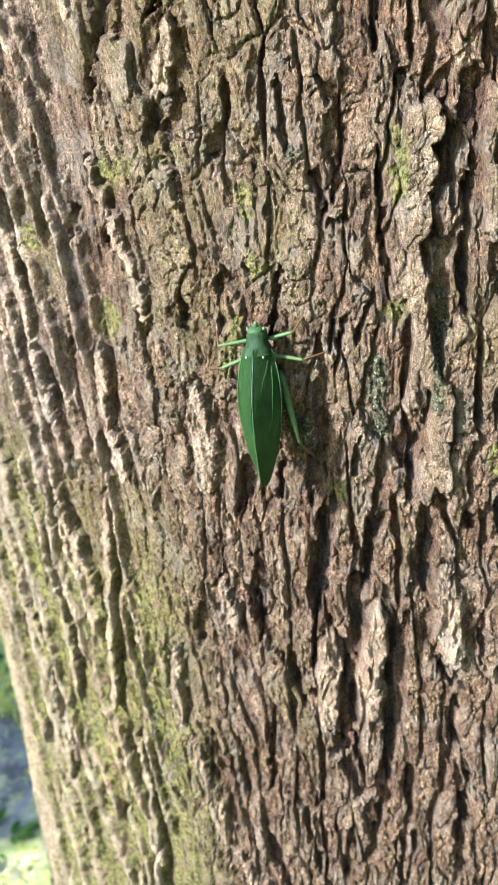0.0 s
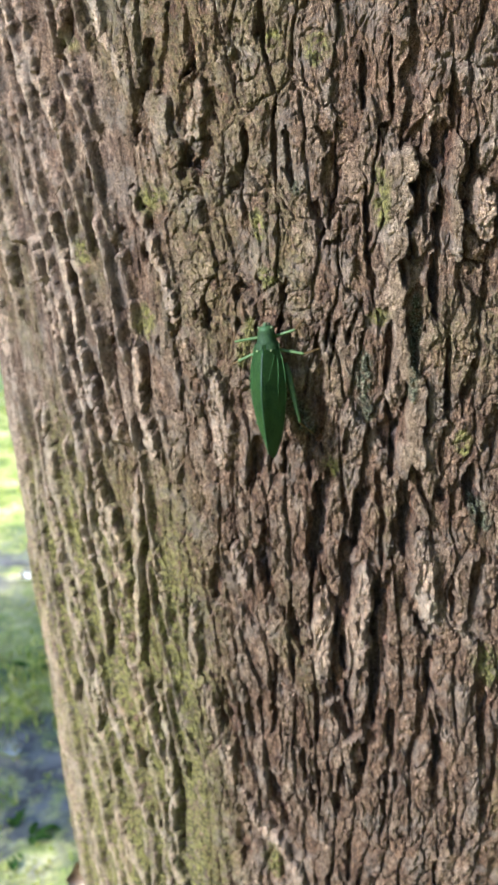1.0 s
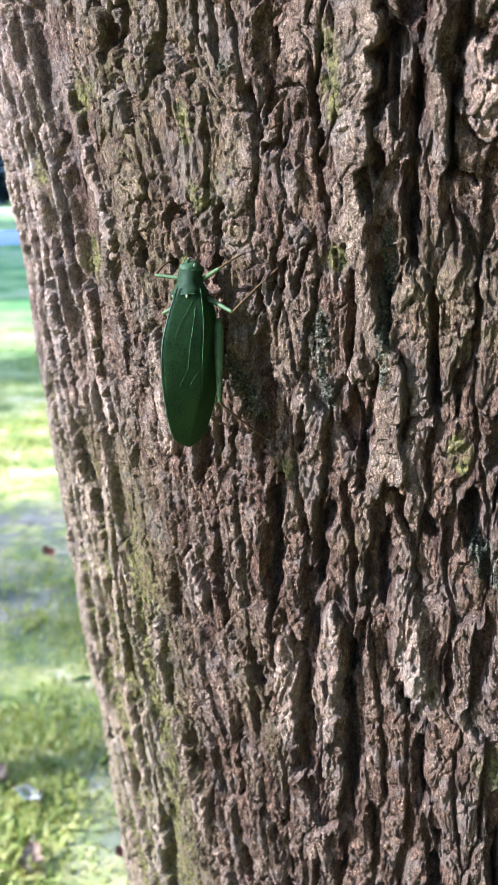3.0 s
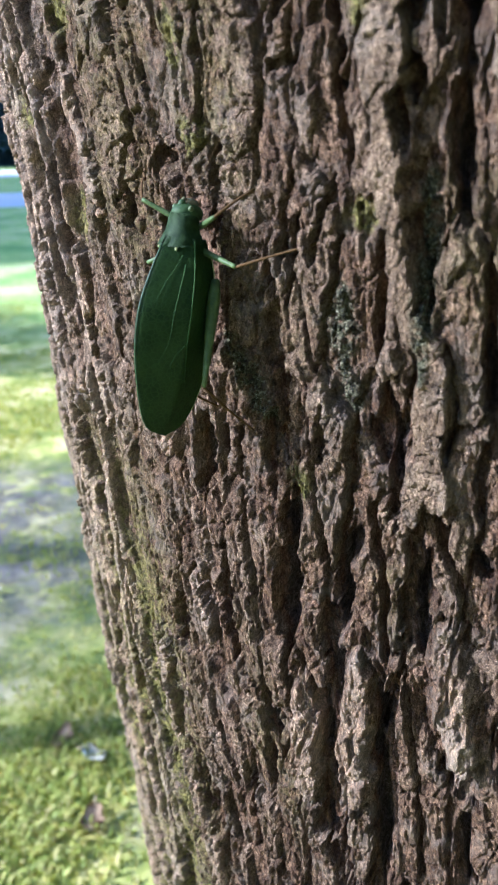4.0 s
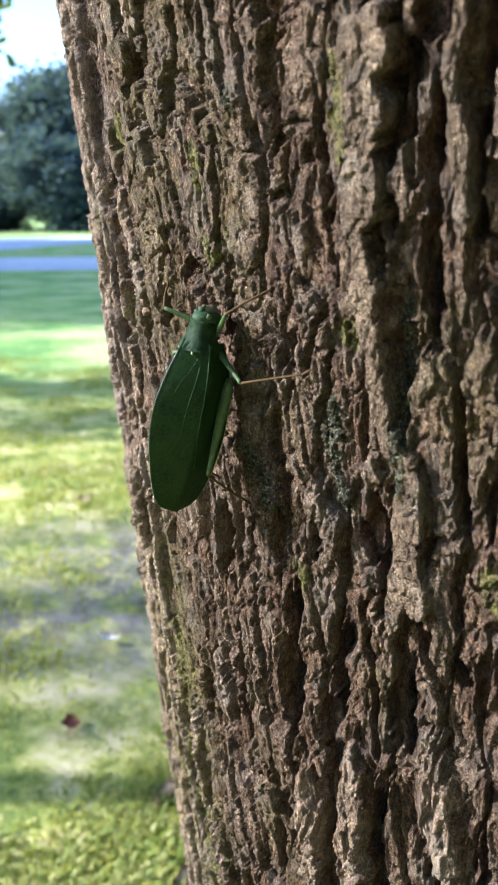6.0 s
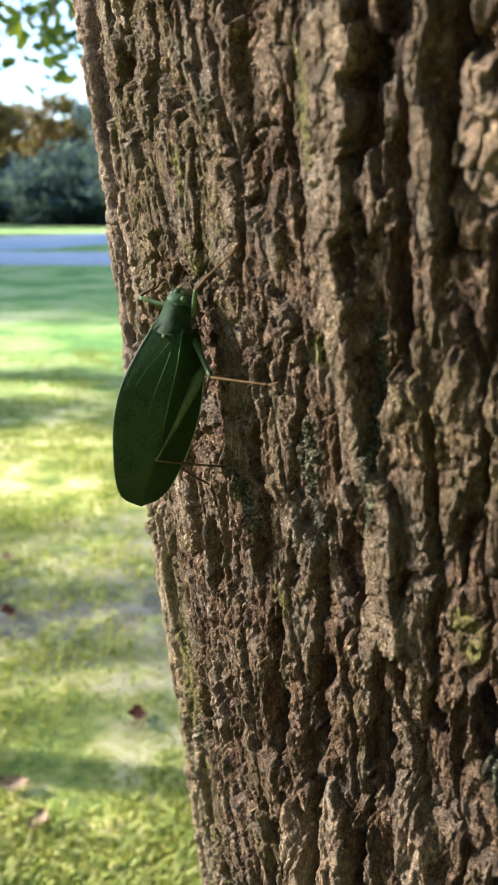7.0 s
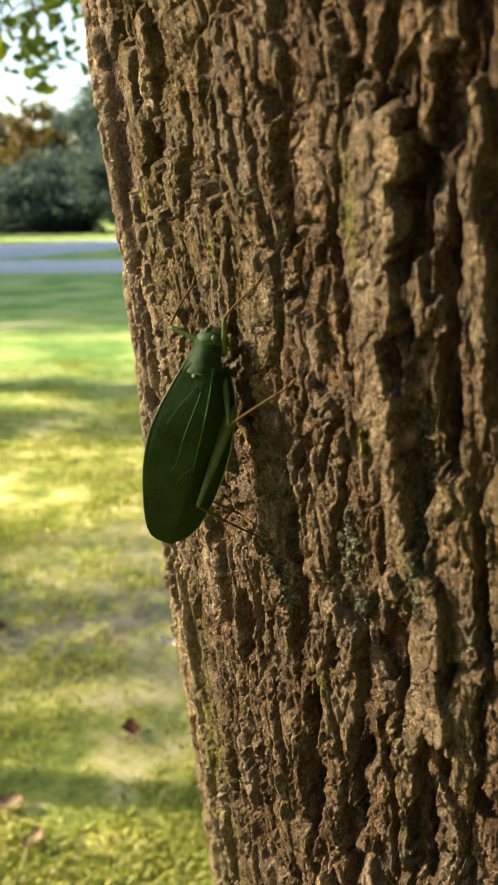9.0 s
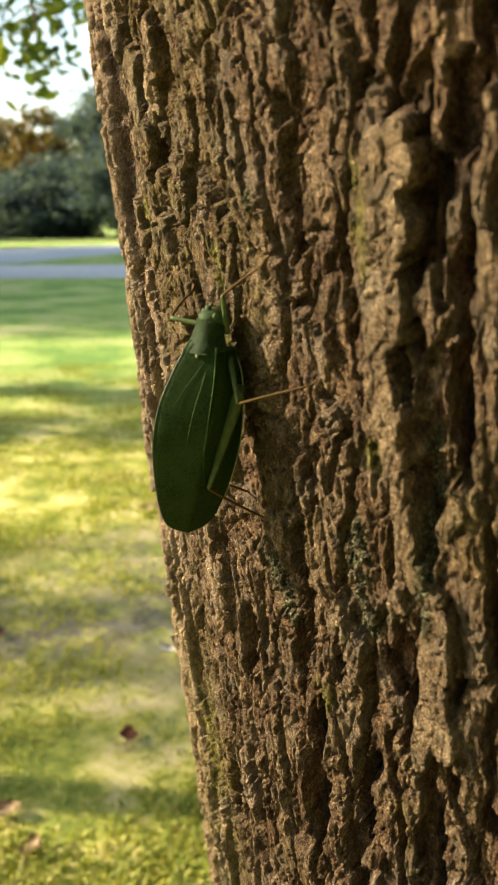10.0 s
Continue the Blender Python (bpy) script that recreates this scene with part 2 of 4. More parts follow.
def tag_points(ob, name, values):
    a = ob.data.attributes.new(name, "FLOAT", "POINT")
    a.data.foreach_set("value", np.ascontiguousarray(values, np.float32).ravel())


# ---- noise for the sculpted bark ----
TABLE = np.random.RandomState(7).rand(512, 512)


def vnoise(x, y, seed=0):
    x, y = x + 37.7 * seed, y + 91.3 * seed
    xi, yi = np.floor(x).astype(np.int64), np.floor(y).astype(np.int64)
    fx, fy = x - xi, y - yi
    fx, fy = fx * fx * fx * (fx * (fx * 6 - 15) + 10), fy * fy * fy * (fy * (fy * 6 - 15) + 10)
    x0, x1, y0, y1 = xi & 511, (xi + 1) & 511, yi & 511, (yi + 1) & 511
    return (TABLE[x0, y0] * (1 - fx) + TABLE[x1, y0] * fx) * (1 - fy) + (TABLE[x0, y1] * (1 - fx) + TABLE[x1, y1] * fx) * fy


def fbm(x, y, seed, octaves=4, gain=0.5):
    total, amp, s = 0.0, 1.0, 0.0
    for o in range(octaves):
        total = total + amp * vnoise(x * 2 ** o, y * 2 ** o, seed + 13 * o)
        s += amp
        amp *= gain
    return total / s


def cells(x, y, seed):
    """Way to the nearest border, id of the cell, how far that border runs upright (0..1), and the way to the cell's middle."""
    xi, yi = np.floor(x).astype(np.int64), np.floor(y).astype(np.int64)
    f1, f2 = np.full(x.shape, 9.0), np.full(x.shape, 9.0)
    cid = np.zeros(x.shape, np.int64)
    dx1, dx2, dy1, dy2 = (np.zeros(x.shape) for _ in range(4))
    for dj in (-1, 0, 1):
        for di in (-1, 0, 1):
            cx, cy = xi + di, yi + dj
            a, c = (cx * 7 + 131 * seed) & 511, (cy * 11 + 57 * seed) & 511
            px, py = cx + 0.1 + 0.8 * TABLE[a, c], cy + 0.1 + 0.8 * TABLE[c, (a + 211) & 511]
            ex, ey = px - x, py - y
            d = np.sqrt(ex * ex + ey * ey)
            near, second = d < f1, (d >= f1) & (d < f2)
            f2 = np.where(near, f1, np.where(second, d, f2))
            dx2, dy2 = np.where(near, dx1, np.where(second, ex, dx2)), np.where(near, dy1, np.where(second, ey, dy2))
            f1 = np.where(near, d, f1)
            dx1, dy1 = np.where(near, ex, dx1), np.where(near, ey, dy1)
            cid = np.where(near, (cx & 0xFFFF) * 65536 + (cy & 0xFFFF), cid)
    gx, gy = np.abs(dx2 - dx1), np.abs(dy2 - dy1)
    upright = gx / (gx + gy + 1e-6)
    border = (f2 * f2 - f1 * f1) / (2 * np.sqrt((dx2 - dx1) ** 2 + (dy2 - dy1) ** 2) + 1e-6)
    return border, cid, upright, dx1, dy1


def step(a, b, x):
    t = np.clip((x - a) / (b - a), 0, 1)
    return t * t * (3 - 2 * t)


# ---- the leaning trunk ----
def axis_at(h):
    """Axis point and radius at h metres above the first eye's height."""
    up = np.clip(h, 0.15, None) - 0.15
    low = np.clip(-0.6 - h, 0, None)
    x = 0.0907 - 0.0418 * h + 0.02 * up
    y = 0.5217 - 0.1864 * h + 0.10 * up
    r = 0.2638 - 0.0514 * h + 0.04 * up + 0.22 * low ** 2
    return x, y, r


ARC = 0.264                                # metres of bark to a radian


def strokes(u, v, marks, reach):
    """Strength 0..1 of upright strokes: (degrees, height, degrees at the end, height at the end, half width in mm)."""
    total = np.zeros(u.shape)
    for a0, h0, a1, h1, w in marks:
        u0, u1, w = radians(a0) * ARC, radians(a1) * ARC, w * 0.001
        k = (v < max(h0, h1) + 0.02) & (v > min(h0, h1) - 0.02) & (u < max(u0, u1) + 0.03) & (u > min(u0, u1) - 0.03)
        if not k.any():
            continue
        uu, vv = u[k], v[k]
        du, dv = u1 - u0, h1 - h0
        t = np.clip(((uu - u0) * du + (vv - h0) * dv) / (du * du + dv * dv), 0, 1)
        d = np.hypot(uu - u0 - t * du, vv - h0 - t * dv)
        half = w * (0.35 + 0.65 * np.sqrt(np.clip(4 * t * (1 - t), 0, 1))) * (0.75 + 0.5 * vnoise(uu * 300, vv * 200, 5))
        total[k] = np.maximum(total[k], 1 - step(half * (1 - reach), half * (1 + reach), d))
    return total


# the sculpted strokes: degrees round the trunk and height at both ends, half width in mm
LEFT_FURROWS = [
    (-38.0, 0.0734, -40.5, 0.0528, 2.0),
    (-29.2, 0.058, -31.1, 0.0367, 2.0),
    (-24.3, 0.0248, -25.8, 0.0132, 2.4),
    (-38.5, 0.0179, -38.1, 0.0068, 2.2),
    (-31.7, -0.0094, -32.4, -0.0183, 1.9),
    (-28.9, -0.0445, -29.5, -0.0506, 1.9),
    (-31.7, -0.0536, -30.9, -0.0594, 1.7),
    (-22.5, -0.0269, -21.4, -0.0356, 1.8),
    (-22.0, -0.0457, -23.4, -0.0447, 2.0),
    (-43.5, -0.098, -42.9, -0.1135, 2.7),
    (-47.1, -0.0904, -44.0, -0.0969, 1.7),
    (-26.3, -0.0338, -25.7, -0.0474, 1.4),
    (-26.3, 0.0446, -25.1, 0.0497, 1.1),
    (-55.6, -0.0177, -54.5, -0.0397, 1.5),
    (-49.5, -0.0068, -46.9, -0.0245, 1.1),
    (-43.9, -0.0472, -42.9, -0.0736, 1.1),
    (-38.1, -0.0455, -37.7, -0.0789, 1.0),
    (-34.8, -0.007, -36.1, -0.0232, 1.2),
    (-52.8, -0.0504, -51.5, -0.0846, 1.2),
    (-39.9, -0.0589, -38.6, -0.0931, 1.0),
]
FRONT_FURROWS = [
    (-11.9, 0.0069, -11.6, -0.0228, 1.0),
    (-9.7, 0.0529, -9.7, 0.0286, 1.0),
    (-11.9, 0.0485, -11.8, 0.0291, 1.0),
    (-14.5, 0.0187, -14.1, 0.0091, 1.9),
    (-15.4, 0.0263, -14.1, 0.0167, 1.3),
    (-15.2, -0.0084, -15.7, -0.0113, 1.5),
    (-14.0, -0.0417, -15.1, -0.0595, 1.1),
    (-12.1, -0.0332, -13.6, -0.0526, 1.1),
    (-18.1, 0.027, -17.6, 0.0058, 1.0),
    (-10.2, 0.0269, -10.5, 0.0197, 1.5),
    (-9.9, -0.0737, -10.8, -0.0938, 2.2),
    (-3.6, -0.058, -4.4, -0.0815, 1.3),
    (-1.7, -0.077, -2.5, -0.0955, 2.0),
    (-16.0, -0.0484, -15.9, -0.0974, 1.7),
    (-4.6, -0.0294, -4.4, -0.0398, 1.1),
    (-5.0, -0.0173, -3.3, -0.0235, 1.1),
    (-3.5, 0.0202, -4.0, 0.0019, 1.5),
    (-5.2, 0.0416, -4.7, 0.0187, 1.0),
    (-21.5, 0.0554, -22.0, 0.0393, 1.0),
]
LOW_FURROWS = [
    (-21.6, -0.0919, -22.1, -0.11, 2.8),
    (-15.7, -0.1048, -17.1, -0.1502, 2.3),
    (-16.8, -0.15, -14.7, -0.153, 1.0),
    (-22.8, -0.1428, -21.1, -0.1701, 2.2),
    (-20.9, -0.1698, -20.1, -0.1765, 1.5),
    (-12.5, -0.1113, -13.6, -0.1403, 2.1),
    (-15.3, -0.1631, -15.4, -0.1863, 1.5),
    (-14.9, -0.186, -14.6, -0.2037, 1.3),
    (-19.8, -0.1778, -18.3, -0.1975, 1.5),
    (-10.3, -0.1471, -11.7, -0.1725, 1.7),
    (-11.7, -0.1754, -12.1, -0.23, 1.8),
    (-15.8, -0.2046, -16.2, -0.2174, 2.4),
    (-14.5, -0.2067, -14.0, -0.2315, 1.6),
    (-8.8, -0.1155, -9.1, -0.1413, 1.8),
    (-6.2, -0.1102, -5.9, -0.1176, 1.8),
    (-3.6, -0.1003, -3.1, -0.1174, 1.8),
    (-4.9, -0.1484, -5.1, -0.1703, 1.7),
    (-8.1, -0.1739, -6.1, -0.1819, 1.5),
]
ROOT_FURROWS = [
    (-6.8, -0.1849, -6.6, -0.2332, 1.5),
    (-6.3, -0.2331, -6.2, -0.276, 2.2),
    (-2.0, -0.2015, -2.3, -0.2448, 2.4),
    (-1.2, -0.2543, -2.2, -0.285, 2.0),
    (-10.2, -0.2194, -10.8, -0.2355, 1.3),
    (-12.7, -0.2467, -13.7, -0.2712, 1.7),
    (-23.2, -0.2655, -21.0, -0.2983, 2.7),
    (-25.9, -0.2283, -24.6, -0.2748, 2.0),
    (-26.4, -0.3038, -26.1, -0.3346, 3.2),
    (-27.0, -0.1547, -27.4, -0.1759, 2.3),
    (-18.1, -0.2386, -18.1, -0.2833, 1.1),
    (-4.3, -0.2787, -4.8, -0.2999, 1.5),
    (-41.5, -0.2013, -41.8, -0.2372, 1.5),
    (-54.3, -0.2642, -54.0, -0.2886, 1.4),
    (-46.7, -0.2627, -45.2, -0.2871, 2.0),
    (-39.2, -0.2807, -41.0, -0.3091, 1.6),
    (-50.1, -0.3082, -49.4, -0.3233, 1.4),
    (-56.2, -0.1827, -56.1, -0.2201, 1.3),
    (-37.0, -0.1622, -37.3, -0.1849, 1.1),
]
RIGHT_FURROWS = [
    (-6.0, 0.0245, -6.6, 0.01, 2.3),
    (-7.3, 0.0102, -7.8, -0.0062, 2.4),
    (-13.9, 0.0149, -14.7, -0.0089, 1.2),
    (-13.8, -0.0123, -14.0, -0.0149, 1.3),
    (-6.8, -0.0201, -6.6, -0.0428, 1.5),
    (-9.7, -0.0756, -10.2, -0.1064, 1.3),
    (-15.9, -0.1068, -16.6, -0.1226, 1.5),
    (-16.1, -0.1212, -17.4, -0.1555, 1.4),
    (-21.8, -0.09, -23.0, -0.1152, 1.5),
    (-16.6, -0.0849, -17.1, -0.1081, 1.4),
    (-19.3, -0.0914, -19.4, -0.107, 1.0),
    (-12.1, -0.1123, -14.2, -0.14, 1.1),
    (-8.3, -0.1098, -8.9, -0.1328, 1.3),
    (-5.6, -0.0622, -5.6, -0.0789, 1.0),
    (-4.4, -0.0083, -4.8, -0.0211, 1.0),
    (-8.4, -0.0125, -8.2, -0.0207, 1.0),
    (-6.1, 0.002, -6.2, -0.0129, 1.0),
    (-18.4, -0.0253, -19.6, -0.0511, 1.0),
    (-15.0, -0.0395, -15.2, -0.0515, 1.0),
]
LEFT_RIDGES = [
    (-44.4, -0.002, -42.2, -0.0571, 2.4),
    (-42.2, -0.0571, -41.0, -0.0863, 2.4),
    (-71.2, -0.0392, -59.4, -0.097, 2.4),
    (-33.0, 0.0061, -29.8, -0.0296, 2.6),
    (-29.8, -0.0296, -29.5, -0.0435, 2.1),
    (-34.2, -0.0568, -34.7, -0.0853, 3.2),
    (-34.7, -0.0853, -33.5, -0.1062, 3.3),
    (-48.2, -0.0169, -47.2, -0.0704, 1.9),
    (-56.8, -0.141, -49.7, -0.2117, 1.9),
    (-42.1, -0.1248, -39.4, -0.1684, 2.2),
    (-45.5, -0.1535, -44.2, -0.2309, 1.8),
    (-36.1, -0.1165, -38.9, -0.2248, 2.6),
    (-48.9, -0.2252, -48.6, -0.2915, 2.0),
    (-36.5, -0.2346, -35.7, -0.2695, 2.4),
    (-35.7, -0.2695, -35.8, -0.3499, 2.2),
    (-52.8, -0.2982, -48.8, -0.344, 1.8),
    (-48.5, -0.3518, -45.2, -0.3875, 2.3),
    (-39.6, -0.3303, -35.5, -0.3751, 2.4),
]
FRONT_RIDGES = [
    (-30.2, -0.179, -30.6, -0.2182, 3.5),
    (-29.7, -0.2269, -27.0, -0.2789, 4.0),
    (-26.4, -0.2852, -21.2, -0.3214, 4.0),
    (-21.2, -0.3214, -20.1, -0.3415, 4.1),
    (-25.0, -0.1444, -24.0, -0.1638, 3.5),
    (-25.4, -0.0663, -25.2, -0.1064, 5.1),
    (-12.6, -0.1479, -13.9, -0.2002, 4.8),
    (-16.1, -0.1607, -16.9, -0.2025, 5.5),
    (-7.9, -0.1306, -7.1, -0.1708, 4.7),
    (-24.7, 0.0421, -26.2, 0.0233, 3.9),
    (-3.4, 0.0056, -2.9, -0.0136, 4.6),
    (-12.4, -0.2335, -15.2, -0.239, 2.2),
]
GULLY = [
    (-8.1, 0.0155, -8.9, 0.0030, 4.2),
    (-8.9, 0.0030, -9.4, -0.0097, 3.6),
    (-7.8, 0.0232, -9.1, -0.0068, 3.4),
    (-7.8, -0.0203, -8.1, -0.0380, 2.8),
    (-8.1, -0.0380, -8.6, -0.0563, 3.0),
    (-7.3, 0.0077, -7.3, -0.0144, 1.3),
    (-6.5, -0.0018, -6.4, -0.0180, 1.6),
]
CHANNELS = [
    (-16.4, -0.1094, -17.4, -0.1538, 2.4),
    (-12.7, -0.1131, -14.1, -0.1470, 2.2),
    (-8.9, -0.1149, -10.0, -0.1407, 2.4),
    (-14.6, -0.1602, -15.6, -0.2175, 2.8),
    (-15.6, -0.2175, -14.5, -0.2350, 2.4),
    (-10.7, -0.1588, -12.8, -0.2466, 3.1),
    (-21.9, -0.1289, -21.6, -0.1604, 2.7),
    (-27.3, -0.2174, -26.0, -0.2734, 2.2),
    (-19.5, -0.1684, -18.6, -0.1976, 1.5),
    (-21.2, -0.1956, -22.1, -0.2427, 1.3),
    (-6.9, -0.1847, -7.3, -0.2191, 2.0),
    (-19.0, -0.2487, -18.4, -0.2850, 1.4),
    (-3.5, -0.1021, -3.8, -0.1182, 2.0),
    (-15.0, -0.2514, -16.0, -0.2857, 1.7),
    (-10.6, -0.2483, -11.5, -0.2953, 1.7),
    (-5.9, -0.2219, -6.3, -0.2624, 1.7),
]
HOLLOWS = [
    (-24.2, 0.0243, -26.2, 0.0111, 2.4),
    (-31.3, 0.0420, -32.2, 0.0239, 2.0),
    (-38.7, 0.0158, -39.0, -0.0018, 1.3),
    (-31.8, -0.0117, -32.8, -0.0211, 1.5),
    (-26.3, 0.0226, -27.2, 0.0111, 2.4),
    (-21.7, 0.0129, -22.6, 0.0042, 2.2),
    (-14.7, 0.0141, -14.7, 0.0001, 1.8),
    (-16.0, 0.0006, -15.4, -0.0081, 1.5),
    (-14.8, -0.0125, -14.7, -0.0158, 2.6),
    (-20.3, -0.0898, -20.7, -0.1046, 1.1),
    (-13.6, -0.0829, -13.9, -0.0974, 1.0),
    (-8.7, -0.1116, -9.3, -0.1397, 1.6),
    (-20.8, -0.0252, -20.7, -0.0309, 1.4),
    (-23.1, -0.0287, -22.7, -0.0353, 1.3),
]
WORN_RIDGES = [
    (-8.6, 0.0147, -9.4, 0.0070, 5.6),
    (-9.4, 0.0070, -9.5, -0.0066, 4.8),
    (-9.5, -0.0066, -9.9, -0.0212, 4.4),
    (-9.9, -0.0212, -9.6, -0.0421, 3.6),
    (-9.6, -0.0421, -9.2, -0.0576, 3.2),
    (-9.2, -0.0576, -8.0, -0.0673, 3.4),
    (-8.0, -0.0673, -7.8, -0.0817, 3.4),
    (-7.8, -0.0817, -8.1, -0.1001, 2.8),
]
RIGHT_RIDGES = [
    (-5.0, 0.0203, -5.3, 0.0019, 1.9),
    (-5.3, 0.0019, -5.0, -0.0194, 1.8),
    (-9.1, -0.0583, -8.2, -0.0672, 2.1),
    (-8.4, -0.0733, -8.6, -0.0883, 2.8),
    (-8.6, -0.0883, -9.2, -0.1041, 2.3),
    (-9.7, 0.015, -10.3, -0.0065, 2.9),
]
MOSS = [
    (-19.7, -0.0225, -20.2, -0.029, 4.8),
    (-22.8, -0.0608, -21.7, -0.0423, 3.2),
    (-20.6, -0.0017, -20.5, -0.012, 3.0),
    (-10.8, 0.0124, -10.7, -0.0088, 2.9),
    (-15.1, 0.0547, -15.4, 0.0461, 4.2),
    (-28.9, 0.0055, -32.8, 0.0017, 5.0),
    (-33.0, -0.0394, -33.0, -0.0515, 5.8),
    (-33.4, -0.1766, -32.6, -0.1915, 6.1),
    (-33.1, -0.2464, -32.3, -0.2666, 7.2),
    (-32.4, -0.2892, -31.5, -0.3027, 7.0),
    (-15.4, -0.0973, -14.9, -0.1045, 3.2),
    (-11.0, -0.0385, -10.8, -0.0438, 3.4),
    (-18.2, 0.0559, -19.2, 0.051, 3.4),
    (-39.4, -0.1813, -38.9, -0.1938, 5.8),
    (-2.1, -0.184, -1.5, -0.2014, 5.6),
    (-40.2, -0.0116, -40.6, -0.0212, 5.5),
    (-38.8, 0.066, -39.4, 0.0604, 3.9),
    (-4.4, -0.0861, -4.1, -0.0955, 3.1),
    (-23.1, -0.3131, -22.7, -0.3358, 4.4),
]
LICHEN = [
    (-12.2, -0.0547, -12.3, -0.0705, 3.5),
    (-12.3, -0.0705, -11.9, -0.0821, 2.6),
    (-19.2, -0.0694, -16.8, -0.0879, 4.5),
    (-17.4, 0.0078, -17.2, 0.0038, 2.1),
    (-3.4, -0.1149, -2.3, -0.1274, 3.7),
    (-7.9, -0.0333, -8.5, -0.0725, 2.1),
]



def bark(u, v):
    """Depth of the bark below the ridge tops (m), and its tags, at arc u and height v."""
    left, low = step(-0.125, -0.170, u), step(-0.05, -0.13, v)
    torn = fbm(u * 520, v * 330, 44, 3, 0.6) - 0.5
    chip = cells(u / 0.0030 + torn * 0.3, v / 0.0052, 23)[1]
    u2 = u + (fbm(u * 230, v * 120, 11, 2, 0.5) - 0.5) * 0.0026 + (TABLE[(chip >> 16) & 511, (chip * 3) & 511] - 0.5) * 0.0009
    v2 = v + (fbm(u * 190, v * 190, 12, 2, 0.5) - 0.5) * 0.0040 + (TABLE[(chip * 5) & 511, (chip >> 16) & 511] - 0.5) * 0.0014
    # the ridges lean to the right going down on the left face, the other way on the right
    w1 = (fbm(u * 18, v * 9, 1, 3) - 0.5) * 0.014
    w2 = (fbm(u * 75, v * 34, 2, 3) - 0.5) * 0.007
    uu = u2 + w1 + w2 + (0.03 - 0.14 * np.tanh((u + 0.10) / 0.06)) * v
    vv = v2 + (fbm(u * 70, v * 40, 3, 3) - 0.5) * 0.018
    uu = uu - 0.45 * np.clip(-0.14 - u, 0, None)
    # upright plates with flat tops, parted by narrow cracks that open into flat-floored channels
    b0, cid, up0, dx, dy = cells(uu / 0.0110, vv / 0.036, 5)
    rnd, rnd2 = TABLE[(cid >> 16) & 511, cid & 511], TABLE[(cid * 5 + 77) & 511, (cid >> 16) & 511]
    away = b0 * (0.0110 * up0 + 0.036 * (1 - up0))
    wide = step(0.40, 0.60, fbm(u * 48, v * 15, 8, 2)) * up0
    gap = np.clip(0.00030 + wide * (0.0010 + 0.0010 * low) + torn * 0.0010, 0.00005, 1)
    wall = step(gap, gap + 0.0006, away)
    sunk = (0.0017 + 0.0024 * wide + 0.0010 * low * up0 + 0.0008 * rnd) * np.where(up0 > 0.45, 1.0, 0.75)
    top = 0.0022 * (rnd - 0.5) - 0.0026 * (rnd2 - 0.5) * dx - 0.0008 * dy - 0.0011 * np.exp(-away / 0.0013)
    h = top * wall - sunk * (1 - wall)
    h += (fbm(uu * 800, v * 36, 14, 2) - 0.5) * 0.0007 * (1 - wall)
    # the left face carries long rope-like ridges, broken now and then, over lower rough bark
    lane = (u2 + 0.20 * v + (fbm(u * 20, v * 7, 51, 3) - 0.5) * 0.026 + (fbm(u * 80, v * 22, 52, 2) - 0.5) * 0.007) / 0.0098
    n = np.floor(lane)
    off = np.abs(lane - n - 0.5) * 0.0098
    there = step(0.36, 0.50, vnoise(n * 7.31 + 3, v * 17 + n * 3.7, 53))
    thick = 0.0012 + 0.0009 * vnoise(n * 5.1, v * 28 + n, 54) + torn * 0.0004
    rope = np.sqrt(np.clip(1 - (off / np.clip(thick, 0.0003, 1)) ** 2, 0, 1)) * there * left
    h = h * (1 - 0.62 * left) + left * (0.0044 * there * np.clip(1 - off / 0.0044, 0, 1) - 0.0052) + 0.0018 * rope
    # ridges and furrows with a place of their own
    u3, v3 = u2 + torn * 0.0026, v2 + (fbm(u * 300, v * 300, 45, 2) - 0.5) * 0.004
    cut = strokes(u3, v3, LEFT_FURROWS + FRONT_FURROWS + ROOT_FURROWS, 0.3)
    trough = strokes(u3, v3, CHANNELS, 0.22)
    pit = np.maximum(0.65 * strokes(u3, v3, [(a, p, c, q, w * 1.25) for a, p, c, q, w in RIGHT_FURROWS], 0.22), np.maximum(0.55 * strokes(u3, v3, HOLLOWS, 0.35), 0.75 * strokes(u3, v3, LOW_FURROWS, 0.3)))
    gully = strokes(u2, v2, GULLY, 0.3)
    worn = strokes(u2, v2, WORN_RIDGES + RIGHT_RIDGES, 0.22)
    named = LEFT_RIDGES + FRONT_RIDGES
    raised = np.maximum(0.8 * strokes(u3, v3, named, 0.45), worn)
    halo = strokes(u2, v2, [(a, p, c, q, w * 1.8) for a, p, c, q, w in named], 0.5)
    fibre = (fbm(u * 900, v * 30, 15, 2) - 0.5) * 0.0008
    h = h * (1 - 0.6 * raised) * (1 - 0.88 * worn) + 0.0030 * raised + 0.0004 * worn - 0.0032 * halo * (1 - raised)
    h = h * (1 - 0.1 * gully) - 0.0026 * gully * (1 - worn)
    h = h * (1 - trough) + (-0.0050 + fibre) * trough
    h = h - np.maximum(cut * (0.0026 + 0.003 * vnoise(u * 90, v * 40, 31)), pit * 0.0068) * (1 - 0.3 * worn)
    sunken = np.maximum(np.maximum(cut, pit), np.maximum(trough, 1 - wall))
    # blocks, scales and crumbs on the plates
    calm = 1 - 0.92 * worn
    rough = calm * (1 - 0.8 * sunken) * (1 - 0.65 * left)
    b1, c1, _, _, dy1 = cells(uu / 0.0048 + 4 * rnd, vv / 0.0090 + 7 * rnd2, 6)
